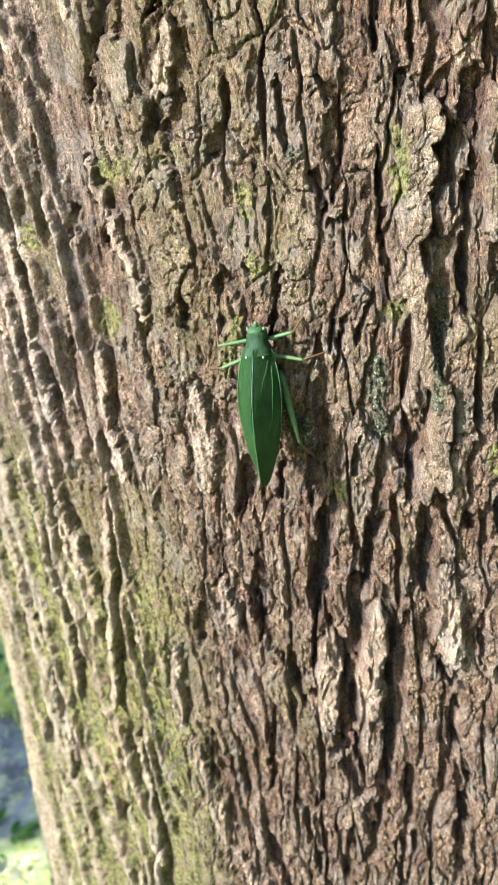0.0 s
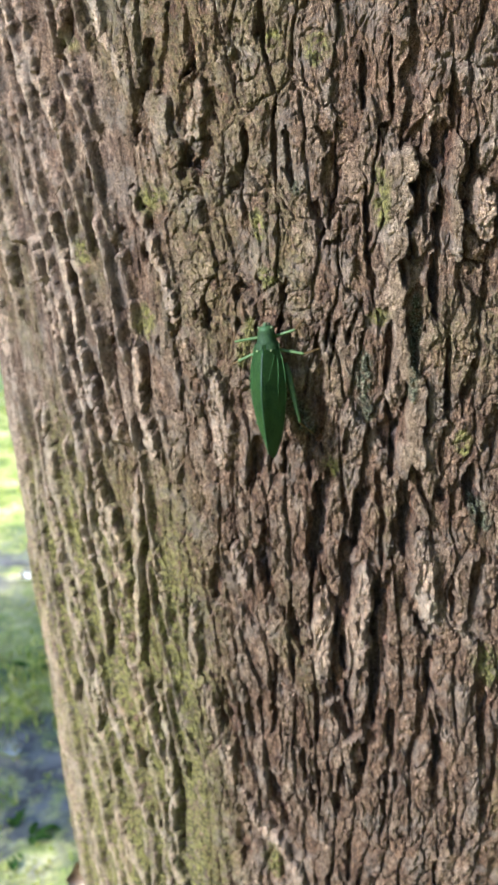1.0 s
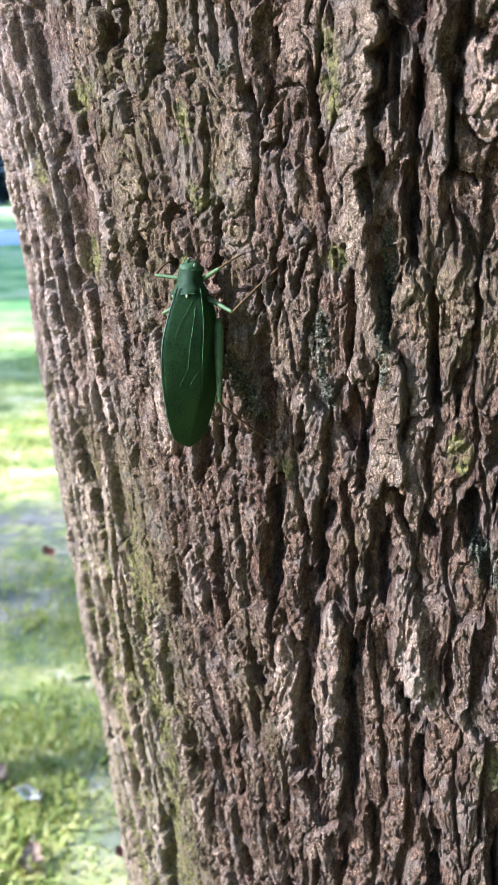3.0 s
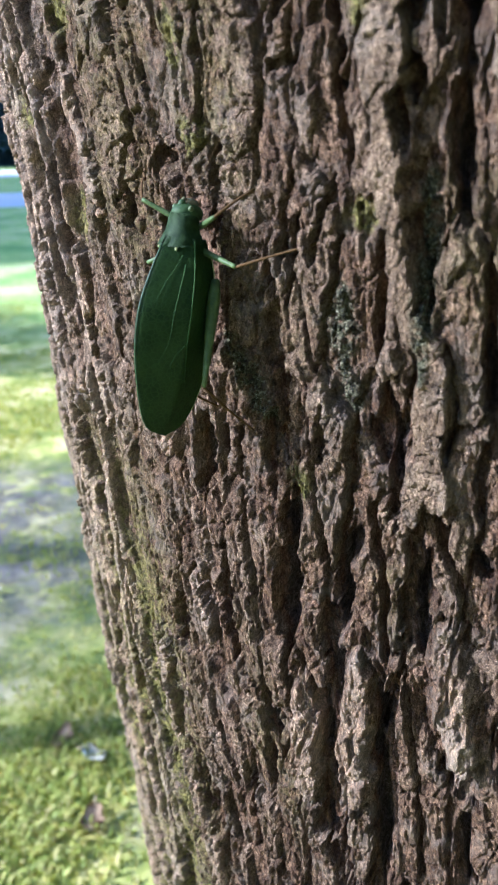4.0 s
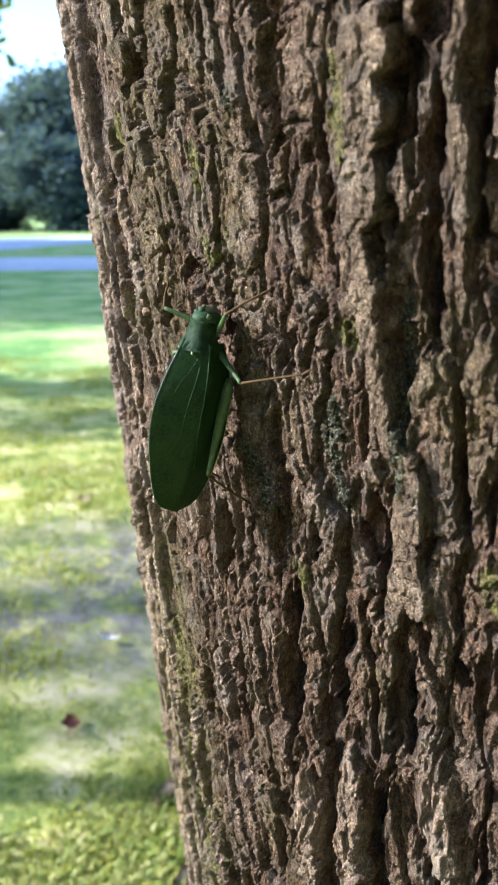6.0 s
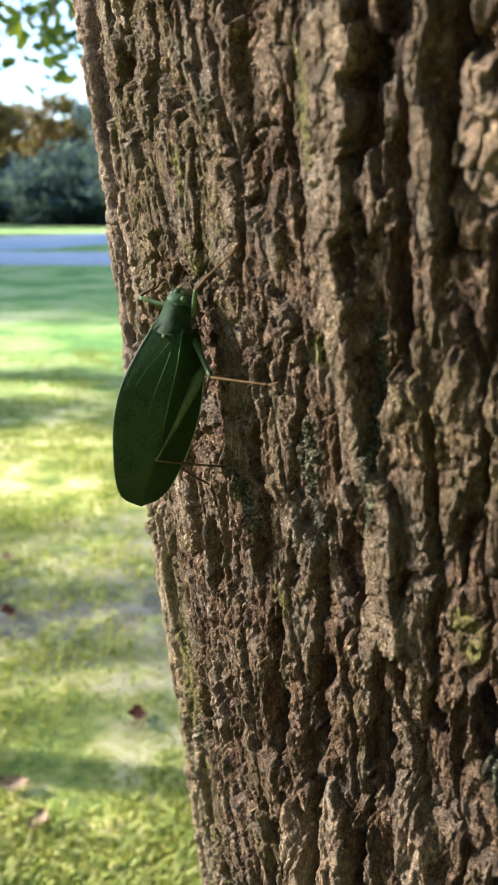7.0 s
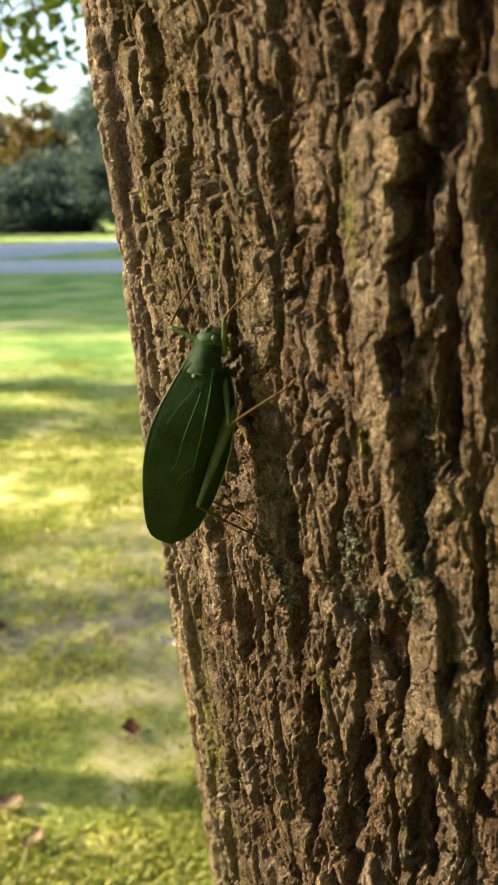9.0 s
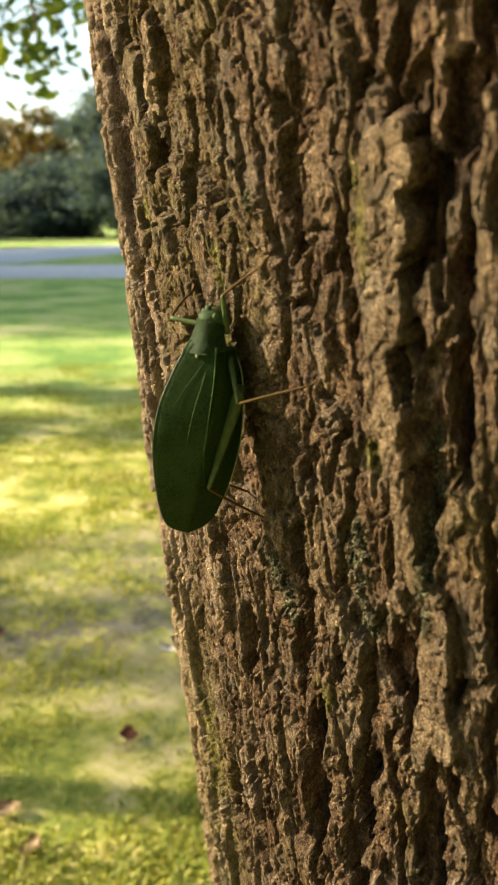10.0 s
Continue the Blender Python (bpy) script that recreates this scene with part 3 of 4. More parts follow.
    r1 = TABLE[(c1 >> 16) & 511, (c1 * 3) & 511]
    wall1 = step(0.02, 0.11, b1 + torn * 0.22)
    cracked = step(0.30, 0.55, fbm(u * 80, v * 50, 19, 2))
    h += (0.0009 * (r1 - 0.5) * wall1 - 0.0009 * cracked * (1 - wall1) - 0.0006 * dy1 * (r1 - 0.2)) * rough
    b2, c2, _, _, dy2 = cells(uu / 0.0023 + 3 * r1, vv / 0.0078 + 5 * r1, 9)
    r2 = TABLE[(c2 >> 16) & 511, (c2 * 3) & 511]
    h += (0.0011 * (r2 - 0.5) - 0.0007 * dy2 * r2 - 0.0005 * (1 - step(0.0, 0.14, b2 + torn * 0.2))) * (0.2 + 0.8 * rough)
    # thin level cracks over the worn ridge
    b3 = cells(u2 / 0.0060, v2 / 0.0048, 17)[0]
    h -= 0.0005 * worn * (1 - step(0.02, 0.07, b3 + torn * 0.1))
    h += (fbm(uu * 420, v * 170, 16, 3, 0.6) - 0.5) * 0.0008 * (0.3 + 0.7 * rough)
    h += (fbm(u * 1100, v * 800, 18, 2, 0.6) - 0.5) * 0.0005
    h += (fbm(u * 1300, v * 1300, 62, 3, 0.7) - 0.35) * 0.0026 * strokes(u3, v3, LICHEN, 0.8)
    h += (fbm(u * 28, v * 16, 6, 3) - 0.5) * 0.003
    bare = np.maximum(worn, 0.35 * step(0.6, 0.85, rnd2) * wall)
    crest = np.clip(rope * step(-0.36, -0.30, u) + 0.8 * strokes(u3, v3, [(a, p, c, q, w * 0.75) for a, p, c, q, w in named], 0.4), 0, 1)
    return h, 0.5 * rnd + 0.5 * r1, bare, crest, cid


def trunk_sheet(name, a0, a1, h0, h1, du, dv, sink=0.0, crowd=0.0):
    nu, nv = int(radians(a1 - a0) * ARC / du) + 1, int((h1 - h0) / dv) + 1
    t = np.linspace(0, 1, nu)
    t = t + crowd * t * (1 - t)          # closer columns towards a1
    ang, hh = np.meshgrid(np.radians(a0 + (a1 - a0) * t), np.linspace(h0, h1, nv))
    ang, hh = ang.ravel(), hh.ravel()
    u = ang * ARC
    d, plate, bare, crest, cid = bark(u, hh)
    smooth = (fbm(u * 28, hh * 16, 6, 3) - 0.5) * 0.003
    lift = d - smooth                      # raised bark sags a little over what lies below it
    hh = hh - 0.30 * lift
    ang = ang + 0.18 * lift / ARC
    x, y, r = axis_at(hh)
    r = r + d + sink
    co = np.stack([x + r * np.sin(ang), y - r * np.cos(ang), EYE + hh], 1)
    ob = grid_mesh(name, co, nu, nv, BARK)
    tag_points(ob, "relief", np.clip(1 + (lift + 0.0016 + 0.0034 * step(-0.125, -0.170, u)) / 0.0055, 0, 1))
    tag_points(ob, "plate", plate)
    # where the left face takes its painted shade, broken up by noise
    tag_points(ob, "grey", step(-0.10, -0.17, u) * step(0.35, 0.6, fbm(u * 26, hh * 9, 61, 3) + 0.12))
    tag_points(ob, "bare", bare)
    green = step(0.52, 0.70, fbm(u * 30, hh * 12, 21, 4)) * 0.28 + 1.0 * step(-0.11, -0.155, u) * step(-0.07, -0.19, hh)
    tag_points(ob, "moss", np.clip(np.maximum(green, strokes(u, hh, MOSS, 0.7)), 0, 1))
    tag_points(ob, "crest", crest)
    tag_points(ob, "lichen", strokes(u, hh, LICHEN, 0.7))
    return ob, cid


def cut_plates(ob, cid, centre, count):
    """Parts the sheet along its furrows: the plates nearest to the centre become pieces of their own under the trunk."""
    me = ob.data
    nv, nf = len(me.vertices), len(me.polygons)
    co, nrm, quads = np.empty(nv * 3, np.float32), np.empty(nv * 3, np.float32), np.empty(nf * 4, np.int32)
    me.vertices.foreach_get("co", co)
    me.vertex_normals.foreach_get("vector", nrm)
    me.loops.foreach_get("vertex_index", quads)
    co, nrm, quads = co.reshape(-1, 3), nrm.reshape(-1, 3), quads.reshape(-1, 4)
    tags = {}
    for a in [a.name for a in me.attributes if a.data_type == "FLOAT" and a.domain == "POINT"]:
        tags[a] = np.empty(nv, np.float32)
        me.attributes[a].data.foreach_get("value", tags[a])
    names, label = np.unique(cid, return_inverse=True)
    n = np.bincount(label)
    mid = np.stack([np.bincount(label, co[:, k]) / n for k in range(3)], 1)
    order = np.argsort(np.hypot(np.hypot(*(mid[:, :2] - centre[:2]).T) * 1.3, mid[:, 2] - centre[2]))
    chosen = order[:count]
    rank = np.full(len(names), -1)
    rank[chosen] = np.arange(len(chosen))
    of_face = rank[label[quads[:, 0]]]
    by = np.argsort(of_face, kind="stable")
    cuts = np.searchsorted(of_face[by], np.arange(-1, len(chosen) + 1))

    def piece(name, faces, parent):
        used, q = np.unique(faces, return_inverse=True)
        q = q.reshape(-1, 4).astype(np.int32)
        m = bpy.data.meshes.new(name)
        m.vertices.add(len(used))
        m.vertices.foreach_set("co", co[used].ravel())
        m.loops.add(q.size)
        m.loops.foreach_set("vertex_index", q.ravel())
        m.polygons.add(len(q))
        m.polygons.foreach_set("loop_start", np.arange(0, q.size, 4, dtype=np.int32))
        m.update(calc_edges=True)
        m.materials.append(BARK)
        m.shade_smooth()
        m.normals_split_custom_set_from_vertices(nrm[used])
        o = new(name, m)
        for a, values in tags.items():
            tag_points(o, a, values[used])
        o.parent = parent
        return o

    rest = piece("trunk", quads[by[cuts[0]:cuts[1]]], tree)
    for k in range(len(chosen)):
        piece("bark_plate", quads[by[cuts[k + 1]:cuts[k + 2]]], rest)
    bpy.data.objects.remove(ob)
    bpy.data.meshes.remove(me)


RES = 1.0                                   # coarseness of the sculpted bark
tree = tagged(new("tree"), "large leaning tree with deeply furrowed grey-brown bark, mossy in places", "tree")
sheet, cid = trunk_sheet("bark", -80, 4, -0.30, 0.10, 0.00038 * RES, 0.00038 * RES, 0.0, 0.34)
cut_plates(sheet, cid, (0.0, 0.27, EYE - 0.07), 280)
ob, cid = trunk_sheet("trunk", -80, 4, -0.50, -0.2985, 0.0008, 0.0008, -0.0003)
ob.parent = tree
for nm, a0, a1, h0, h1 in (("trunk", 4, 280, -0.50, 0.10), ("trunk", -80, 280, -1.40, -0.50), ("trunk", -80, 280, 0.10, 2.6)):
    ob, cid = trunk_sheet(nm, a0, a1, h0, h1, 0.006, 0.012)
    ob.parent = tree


# ---- ground ----
def worn_at(x, y):
    """How bare the lawn is: a trodden ring about the tree, and a patch beside it."""
    d, a = np.hypot(x - 0.1, y - 0.6), np.degrees(np.arctan2(-x, y))
    d = d + (fbm(x * 1.1 + 50, y * 1.1 + 50, 33, 3) - 0.5) * 1.4
    ring = np.clip(1.1 - np.abs(d - 2.85) / 0.7, 0, 1) * step(-5, 8, a) * (1 - step(55, 75, a))
    near = np.clip(1.4 - np.abs(d - 1.6) / 0.5, 0, 1) * (1 - step(22, 36, a))
    return np.maximum(ring, near)


def ground():
    n = 321
    s = np.linspace(-1, 1, n)
    g = np.sign(s) * (np.abs(s) ** 4 * 1500 + np.abs(s) * 12)
    X, Y = np.meshgrid(g, g)
    X, Y = X.ravel(), Y.ravel()
    Z = (fbm(X * 0.5, Y * 0.5, 30, 3) - 0.5) * 0.06
    ob = grid_mesh("ground", np.stack([X, Y, Z], 1), n, n, LAWN)
    tag_points(ob, "worn", worn_at(X, Y))
    tag_points(ob, "dry", 1 - step(5.0, 9.0, np.hypot(X, Y - 0.5)))
    return tagged(ob, "uneven mown lawn with a worn bare patch", "lawn", kind="structure")


ground()


def grass():
    # tufts of bent blades, taller and thicker in patches
    g = np.random.RandomState(3)
    m = 9000
    d, a = 1.1 + 8.0 * g.rand(m) ** 1.5, np.radians(g.uniform(-8, 62, m))
    cx, cy = -np.sin(a) * d, np.cos(a) * d
    lush = step(0.42, 0.62, fbm(cx * 2.2, cy * 2.2, 36, 3))
    keep = (worn_at(cx, cy) * 0.9 < g.rand(m)) & (0.35 + 0.65 * lush > g.rand(m))
    cx, cy, lush = cx[keep], cy[keep], lush[keep]
    k = g.randint(0, len(cx), 90000)
    n = len(k)
    spread = 0.035 + 0.03 * lush[k]
    x, y = cx[k] + g.randn(n) * spread, cy[k] + g.randn(n) * spread
    z = (fbm(x * 0.5, y * 0.5, 30, 3) - 0.5) * 0.06 - 0.005
    L, w, t = g.uniform(0.014, 0.028, n) * (0.7 + 0.9 * lush[k]), g.uniform(0.0022, 0.0045, n), g.uniform(0, 6.28, n)
    bx, by, px, py = np.cos(t) * L * 0.7, np.sin(t) * L * 0.7, -np.sin(t) * w, np.cos(t) * w
    v = np.stack([np.stack(r, 1) for r in (
        (x - px, y - py, z), (x + px, y + py, z),
        (x + bx * 0.35 + px * 0.8, y + by * 0.35 + py * 0.8, z + L * 0.6),
        (x + bx * 0.35 - px * 0.8, y + by * 0.35 - py * 0.8, z + L * 0.6), (x + bx, y + by, z + L * 0.75))], 1).reshape(-1, 3)
    k = np.arange(n) * 5
    faces = np.stack([k, k + 1, k + 2, k + 3], 1).tolist() + np.stack([k + 3, k + 2, k + 4], 1).tolist()
    ob = raw("grass", v.tolist(), faces, BLADES)
    tagged(ob, "tufts of sunlit green and yellowing grass blades", "grass", kind="stuff")


grass()


def fallen_leaf(mat, label):
    """A dry leaf, curled along its midrib, with a stalk."""
    bm = bmesh.new()
    n = 8
    rows = []
    for i in range(n + 1):
        s = i / n
        w = 0.024 * math.sin(math.pi * (0.06 + 0.9 * s)) ** 0.8 * (1 + 0.18 * math.sin(14 * s))
        rows.append([bm.verts.new((w * k, 0.075 * (s - 0.5), 0.006 + 0.010 * abs(k) ** 1.5 + 0.012 * (s - 0.5) ** 2 * 4)) for k in (-1, -0.5, 0, 0.5, 1)])
    for a, c in zip(rows, rows[1:]):
        for k in range(4):
            bm.faces.new((a[k], a[k + 1], c[k + 1], c[k]))
    bmesh.ops.solidify(bm, geom=bm.faces[:], thickness=0.0008)
    ob = part("fallen_leaf", bm, mat)
    part("stalk", tube_m(bmesh.new(), [(0, -0.037, 0.016), (0.004, -0.055, 0.012), (0.002, -0.07, 0.006)], 0.0012), DRY_LEAF, ob)
    return tagged(ob, label, "leaf", group="leaves fallen on the lawn")


def tube_m(bm, pts, r):
    rings = []
    for p in pts:
        rings.append([bm.verts.new(Vector(p) + Vector((math.cos(a) * r, 0, math.sin(a) * r))) for a in (0, 1.57, 3.14, 4.71)])
    for a, c in zip(rings, rings[1:]):
        for k in range(4):
            bm.faces.new((a[k], a[(k + 1) % 4], c[(k + 1) % 4], c[k]))
    return bm


def litter():
    rnd = random.Random(8)
    kinds = [fallen_leaf(PALE_LEAF, "pale bleached leaf lying on the lawn"), fallen_leaf(DRY_LEAF, "curled brown leaf lying on the lawn"), fallen_leaf(RED_LEAF, "reddish brown leaf lying on the lawn")]
    spots = [(0, -1.74, 2.02), (2, -1.47, 1.59), (0, -0.97, 1.48), (1, -1.47, 1.2), (0, -0.98, 3.04), (0, -0.71, 1.92)]
    for _ in range(16):
        a, d = radians(rnd.uniform(4, 58)), 1.5 + 4.5 * rnd.random() ** 1.3
        spots.append((rnd.choice((1, 1, 1, 2, 0)), -math.sin(a) * d, math.cos(a) * d))
    used = set()
    for k, x, y in spots:
        z = (float(fbm(np.array([x * 0.5]), np.array([y * 0.5]), 30, 3)[0]) - 0.5) * 0.06 + 0.008
        m = pose(x, y, z, rnd.uniform(-12, 12), rnd.uniform(-12, 12), rnd.uniform(0, 360))
        if k in used:
            copy_thing(kinds[k], m)
        else:
            kinds[k].matrix_basis = m
            used.add(k)


RED_LEAF = plain("red_leaf", (0.16, 0.05, 0.03), (0.3, 0.12, 0.06), 60, 0.7, 0.3, 0.001)
litter()


def weed(seed):
    """A low rosette of broad fresh leaves."""
    rnd = random.Random(seed)
    verts, faces = [], []
    for i in range(26):
        a, tilt, L = rnd.uniform(0, 6.28), rnd.uniform(0.2, 1.1), rnd.uniform(0.03, 0.06)
        out, side = Vector((math.cos(a), math.sin(a), 0)), Vector((-math.sin(a), math.cos(a), 0))
        foot = out * rnd.uniform(0, 0.08) + side * rnd.uniform(-0.04, 0.04)
        k = len(verts)
        for s in range(5):
            t = s / 4
            p = foot + out * L * t * math.cos(tilt * (1 - 0.5 * t)) + Vector((0, 0, L * t * math.sin(tilt) - 0.03 * t * t))
            w = 0.010 * math.sin(math.pi * (0.08 + 0.9 * t))
            verts += [tuple(p - side * w + Vector((0, 0, 0.004))), tuple(p), tuple(p + side * w + Vector((0, 0, 0.004)))]
        for s in range(4):
            q = k + 3 * s
            faces += [(q, q + 1, q + 4, q + 3), (q + 1, q + 2, q + 5, q + 4)]
    ob = tagged(new("weed"), "low clump of fresh green weed leaves on bare soil", "plant", group="weeds beside the tree")
    raw("leaves", verts, faces, WEED_LEAF, ob)
    return ob


WEED_LEAF = leaf_material("weed_leaves", [(0.0, (0.05, 0.10, 0.016)), (1.0, (0.12, 0.19, 0.03))], 20, 0.35, 0.9)
for i, (x, y) in enumerate(((-0.79, 2.36), (-1.03, 2.02), (-0.62, 1.62))):
    weed(40 + i).matrix_basis = pose(x, y, 0.0)


def at(yaw, dist, z=0.0):
    """A place on the ground, by degrees left of +y and metres from the tree's front."""
    return (-math.sin(radians(yaw)) * dist, math.cos(radians(yaw)) * dist, z)


def strip(name, pts, width, z, mat, label, category):
    bm = bmesh.new()
    rows = []
    for i, p in enumerate(pts):
        a, b = Vector(pts[max(0, i - 1)]), Vector(pts[min(len(pts) - 1, i + 1)])
        side = (b - a).cross(Vector((0, 0, 1))).normalized() * width / 2
        p = Vector(p)
        rows.append([bm.verts.new(p + side + Vector((0, 0, z))), bm.verts.new(p - side + Vector((0, 0, z))), bm.verts.new(p + side * 1.02 + Vector((0, 0, -0.1))), bm.verts.new(p - side * 1.02 + Vector((0, 0, -0.1)))])
    for a, b in zip(rows, rows[1:]):
        bm.faces.new((a[0], a[1], b[1], b[0]))
        bm.faces.new((a[2], a[0], b[0], b[2]))
        bm.faces.new((a[1], a[3], b[3], b[1]))
    return tagged(part(name, bm, mat), label, category, kind="structure")


strip("road", [at(80, 44), at(66, 31), at(56, 27.5), at(46, 27), at(34, 28), at(18, 33), at(0, 46)], 7.0, 0.03, ASPHALT, "pale grey asphalt road curving across the lawn", "road")
strip("road_2", [at(66, 33), at(58, 37), at(52, 45), at(46, 53), at(36, 64), at(18, 84)], 9.0, 0.036, ASPHALT, "pale grey asphalt road branching off towards the woods", "road")


# ---- trees ----
def crown_mesh(seed, clumps, leaves, size, spread, leaf, mat, name="crown"):
    """Leaves in clumps about a rounded, uneven outline. spread: half sizes of the crown."""
    rnd = random.Random(seed)
    verts, faces = [], []
    for _ in range(clumps):
        while True:
            p = Vector((rnd.uniform(-1, 1), rnd.uniform(-1, 1), rnd.uniform(-1, 1)))
            if 0.35 < p.length < 1:
                break
        c = Vector((p.x * spread[0], p.y * spread[1], p.z * spread[2])) * rnd.uniform(0.75, 1.12)
        for _ in range(leaves):
            q = c + Vector((rnd.gauss(0, size), rnd.gauss(0, size), rnd.gauss(0, size * 0.6)))
            s = leaf * rnd.uniform(0.6, 1.3)
            m = Euler((rnd.uniform(-1, 1), rnd.uniform(-1, 1), rnd.uniform(0, 6.3))).to_matrix()
            k = len(verts)
            verts += [tuple(q + m @ Vector(o) * s) for o in ((-0.5, 0, 0), (0, -0.32, 0.06), (0.6, 0, 0), (0, 0.32, 0.06))]
            faces.append((k, k + 1, k + 2, k + 3))
    return verts, faces


def limb(bm, a, b, ra, rb, sides=8, bend=0.1, rnd=random):
    a, b = Vector(a), Vector(b)
    n = 5
    ways = (b - a).normalized()
    u = ways.orthogonal().normalized()
    w = ways.cross(u)
    off = Vector((rnd.uniform(-1, 1), rnd.uniform(-1, 1), rnd.uniform(-0.3, 0.3))) * (b - a).length * bend
    rings = []
    for i in range(n + 1):
        t = i / n
        c = a.lerp(b, t) + off * math.sin(math.pi * t)
        r = ra + (rb - ra) * t
        rings.append([bm.verts.new(c + (u * math.cos(6.2832 * k / sides) + w * math.sin(6.2832 * k / sides)) * r) for k in range(sides)])
    for p, q in zip(rings, rings[1:]):
        for k in range(sides):
            bm.faces.new((p[k], p[(k + 1) % sides], q[(k + 1) % sides], q[k]))
    bm.faces.new(rings[-1])
    bm.faces.new(rings[0][::-1])


def far_tree(seed, height, spread, mat, label, clumps=70, leaves=45, leaf=0.35):
    rnd = random.Random(seed)
    base = tagged(new("tree"), label, "tree", group="trees in the park")
    bm = bmesh.new()
    limb(bm, (0, 0, -0.2), (rnd.uniform(-0.3, 0.3), 0, height * 0.7), height * 0.028, height * 0.01, 10, 0.02, rnd)
    for i in range(7):
        z = height * rnd.uniform(0.3, 0.55)
        a = rnd.uniform(0, 6.28)
        limb(bm, (0, 0, z), (math.cos(a) * spread * 0.7, math.sin(a) * spread * 0.7, z + height * 0.22), height * 0.012, height * 0.003, 6, 0.12, rnd)
    part("trunk", bm, FAR_BARK, base)
    v, f = crown_mesh(seed, clumps, leaves, spread * 0.16, (spread, spread, height * 0.36), leaf, mat)
    c = raw("crown", v, f, mat, base, False)
    c.location = (0, 0, height * 0.64)
    return base


# added out of view, placed so their shadows band the lawn before the road
shade = far_tree(11, 10, 2.6, LEAF_GREEN, "unseen tree with a dense rounded green crown, added to shade the far lawn", 80, 90, 0.3)
shade.matrix_basis = pose(-21.7, 2.78, 0)
copy_thing(shade, pose(-23.6, 3.28, 0, 0, 0, 60))
copy_thing(shade, pose(-26.4, 6.08, 0, 0, 0, 160))
copy_thing(shade, pose(-29.4, 9.28, 0, 0, 0, 260))
# thin crowns added outside the view to break up sunlight on the nearer lawn
airy = far_tree(16, 7, 1.5, LEAF_GREEN, "unseen slender tree with an airy green crown, added to dapple the lawn", 26, 50, 0.16)
airy.matrix_basis = pose(-7.8, -1.3, 0)
copy_thing(airy, pose(-9.55, 2.41, 0, 0, 0, 110))
# small unseen crowns, positioned only for the shadow patches they cast
slim = far_tree(18, 3.2, 0.7, LEAF_GREEN, "unseen small tree with a green crown, added to shade patches of lawn", 24, 60, 0.12)
slim.matrix_basis = pose(-2.6, 0.6, 0)
copy_thing(slim, pose(-7.74, 2.01, 0, 0, 0, 130))
copy_thing(slim, pose(-8.04, 3.46, 0, 0, 0, 250))
# row added past the view's left edge to keep road and far field shaded
high = far_tree(17, 20, 6.5, LEAF_GREEN, "unseen tall tree with a wide dense green crown, added to shade the far field", 120, 60, 0.7)
high.matrix_basis = pose(-37.0, 3.06, 0)
for i, (x, y) in enumerate(((-43.7, 7.56), (-50.8, 13.06), (-58.3, 19.36))):
    copy_thing(high, pose(x, y, 0, 0, 0, 80 + 90 * i))
# light blockers, never in view: they cut skylight from the right and behind
broad = far_tree(12, 10, 4.0, LEAF_HAZE, "unseen broad tree with low branches, added to block light from right and behind", 90, 70, 0.4)
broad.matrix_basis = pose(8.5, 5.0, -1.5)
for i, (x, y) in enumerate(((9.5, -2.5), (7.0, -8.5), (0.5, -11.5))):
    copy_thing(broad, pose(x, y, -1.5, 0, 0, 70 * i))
# unseen crown added to block top light, shifted right to leave left sky open
v, f = crown_mesh(5, 130, 60, 0.5, (4.0, 4.0, 1.4), 0.16, LEAF_GREEN)
own = raw("crown", v, f, LEAF_GREEN, tree, False)
own.location = (2.2, 0.6, 5.6)


def limbs():
    rnd = random.Random(4)
    x, y, r = (float(q) for q in axis_at(np.array(2.58)))
    top = Vector((x, y, EYE + 2.58))
    for e in ((1.6, 0.9, 2.2), (-1.2, 0.6, 2.0), (0.4, -1.3, 2.1), (0.7, 1.8, 2.6)):
        bm = bmesh.new()
        limb(bm, top - Vector((0, 0, 0.25)), top + Vector(e), r * 0.8, 0.03, 10, 0.06, rnd)
        part("limb", bm, FAR_BARK, tree)


limbs()


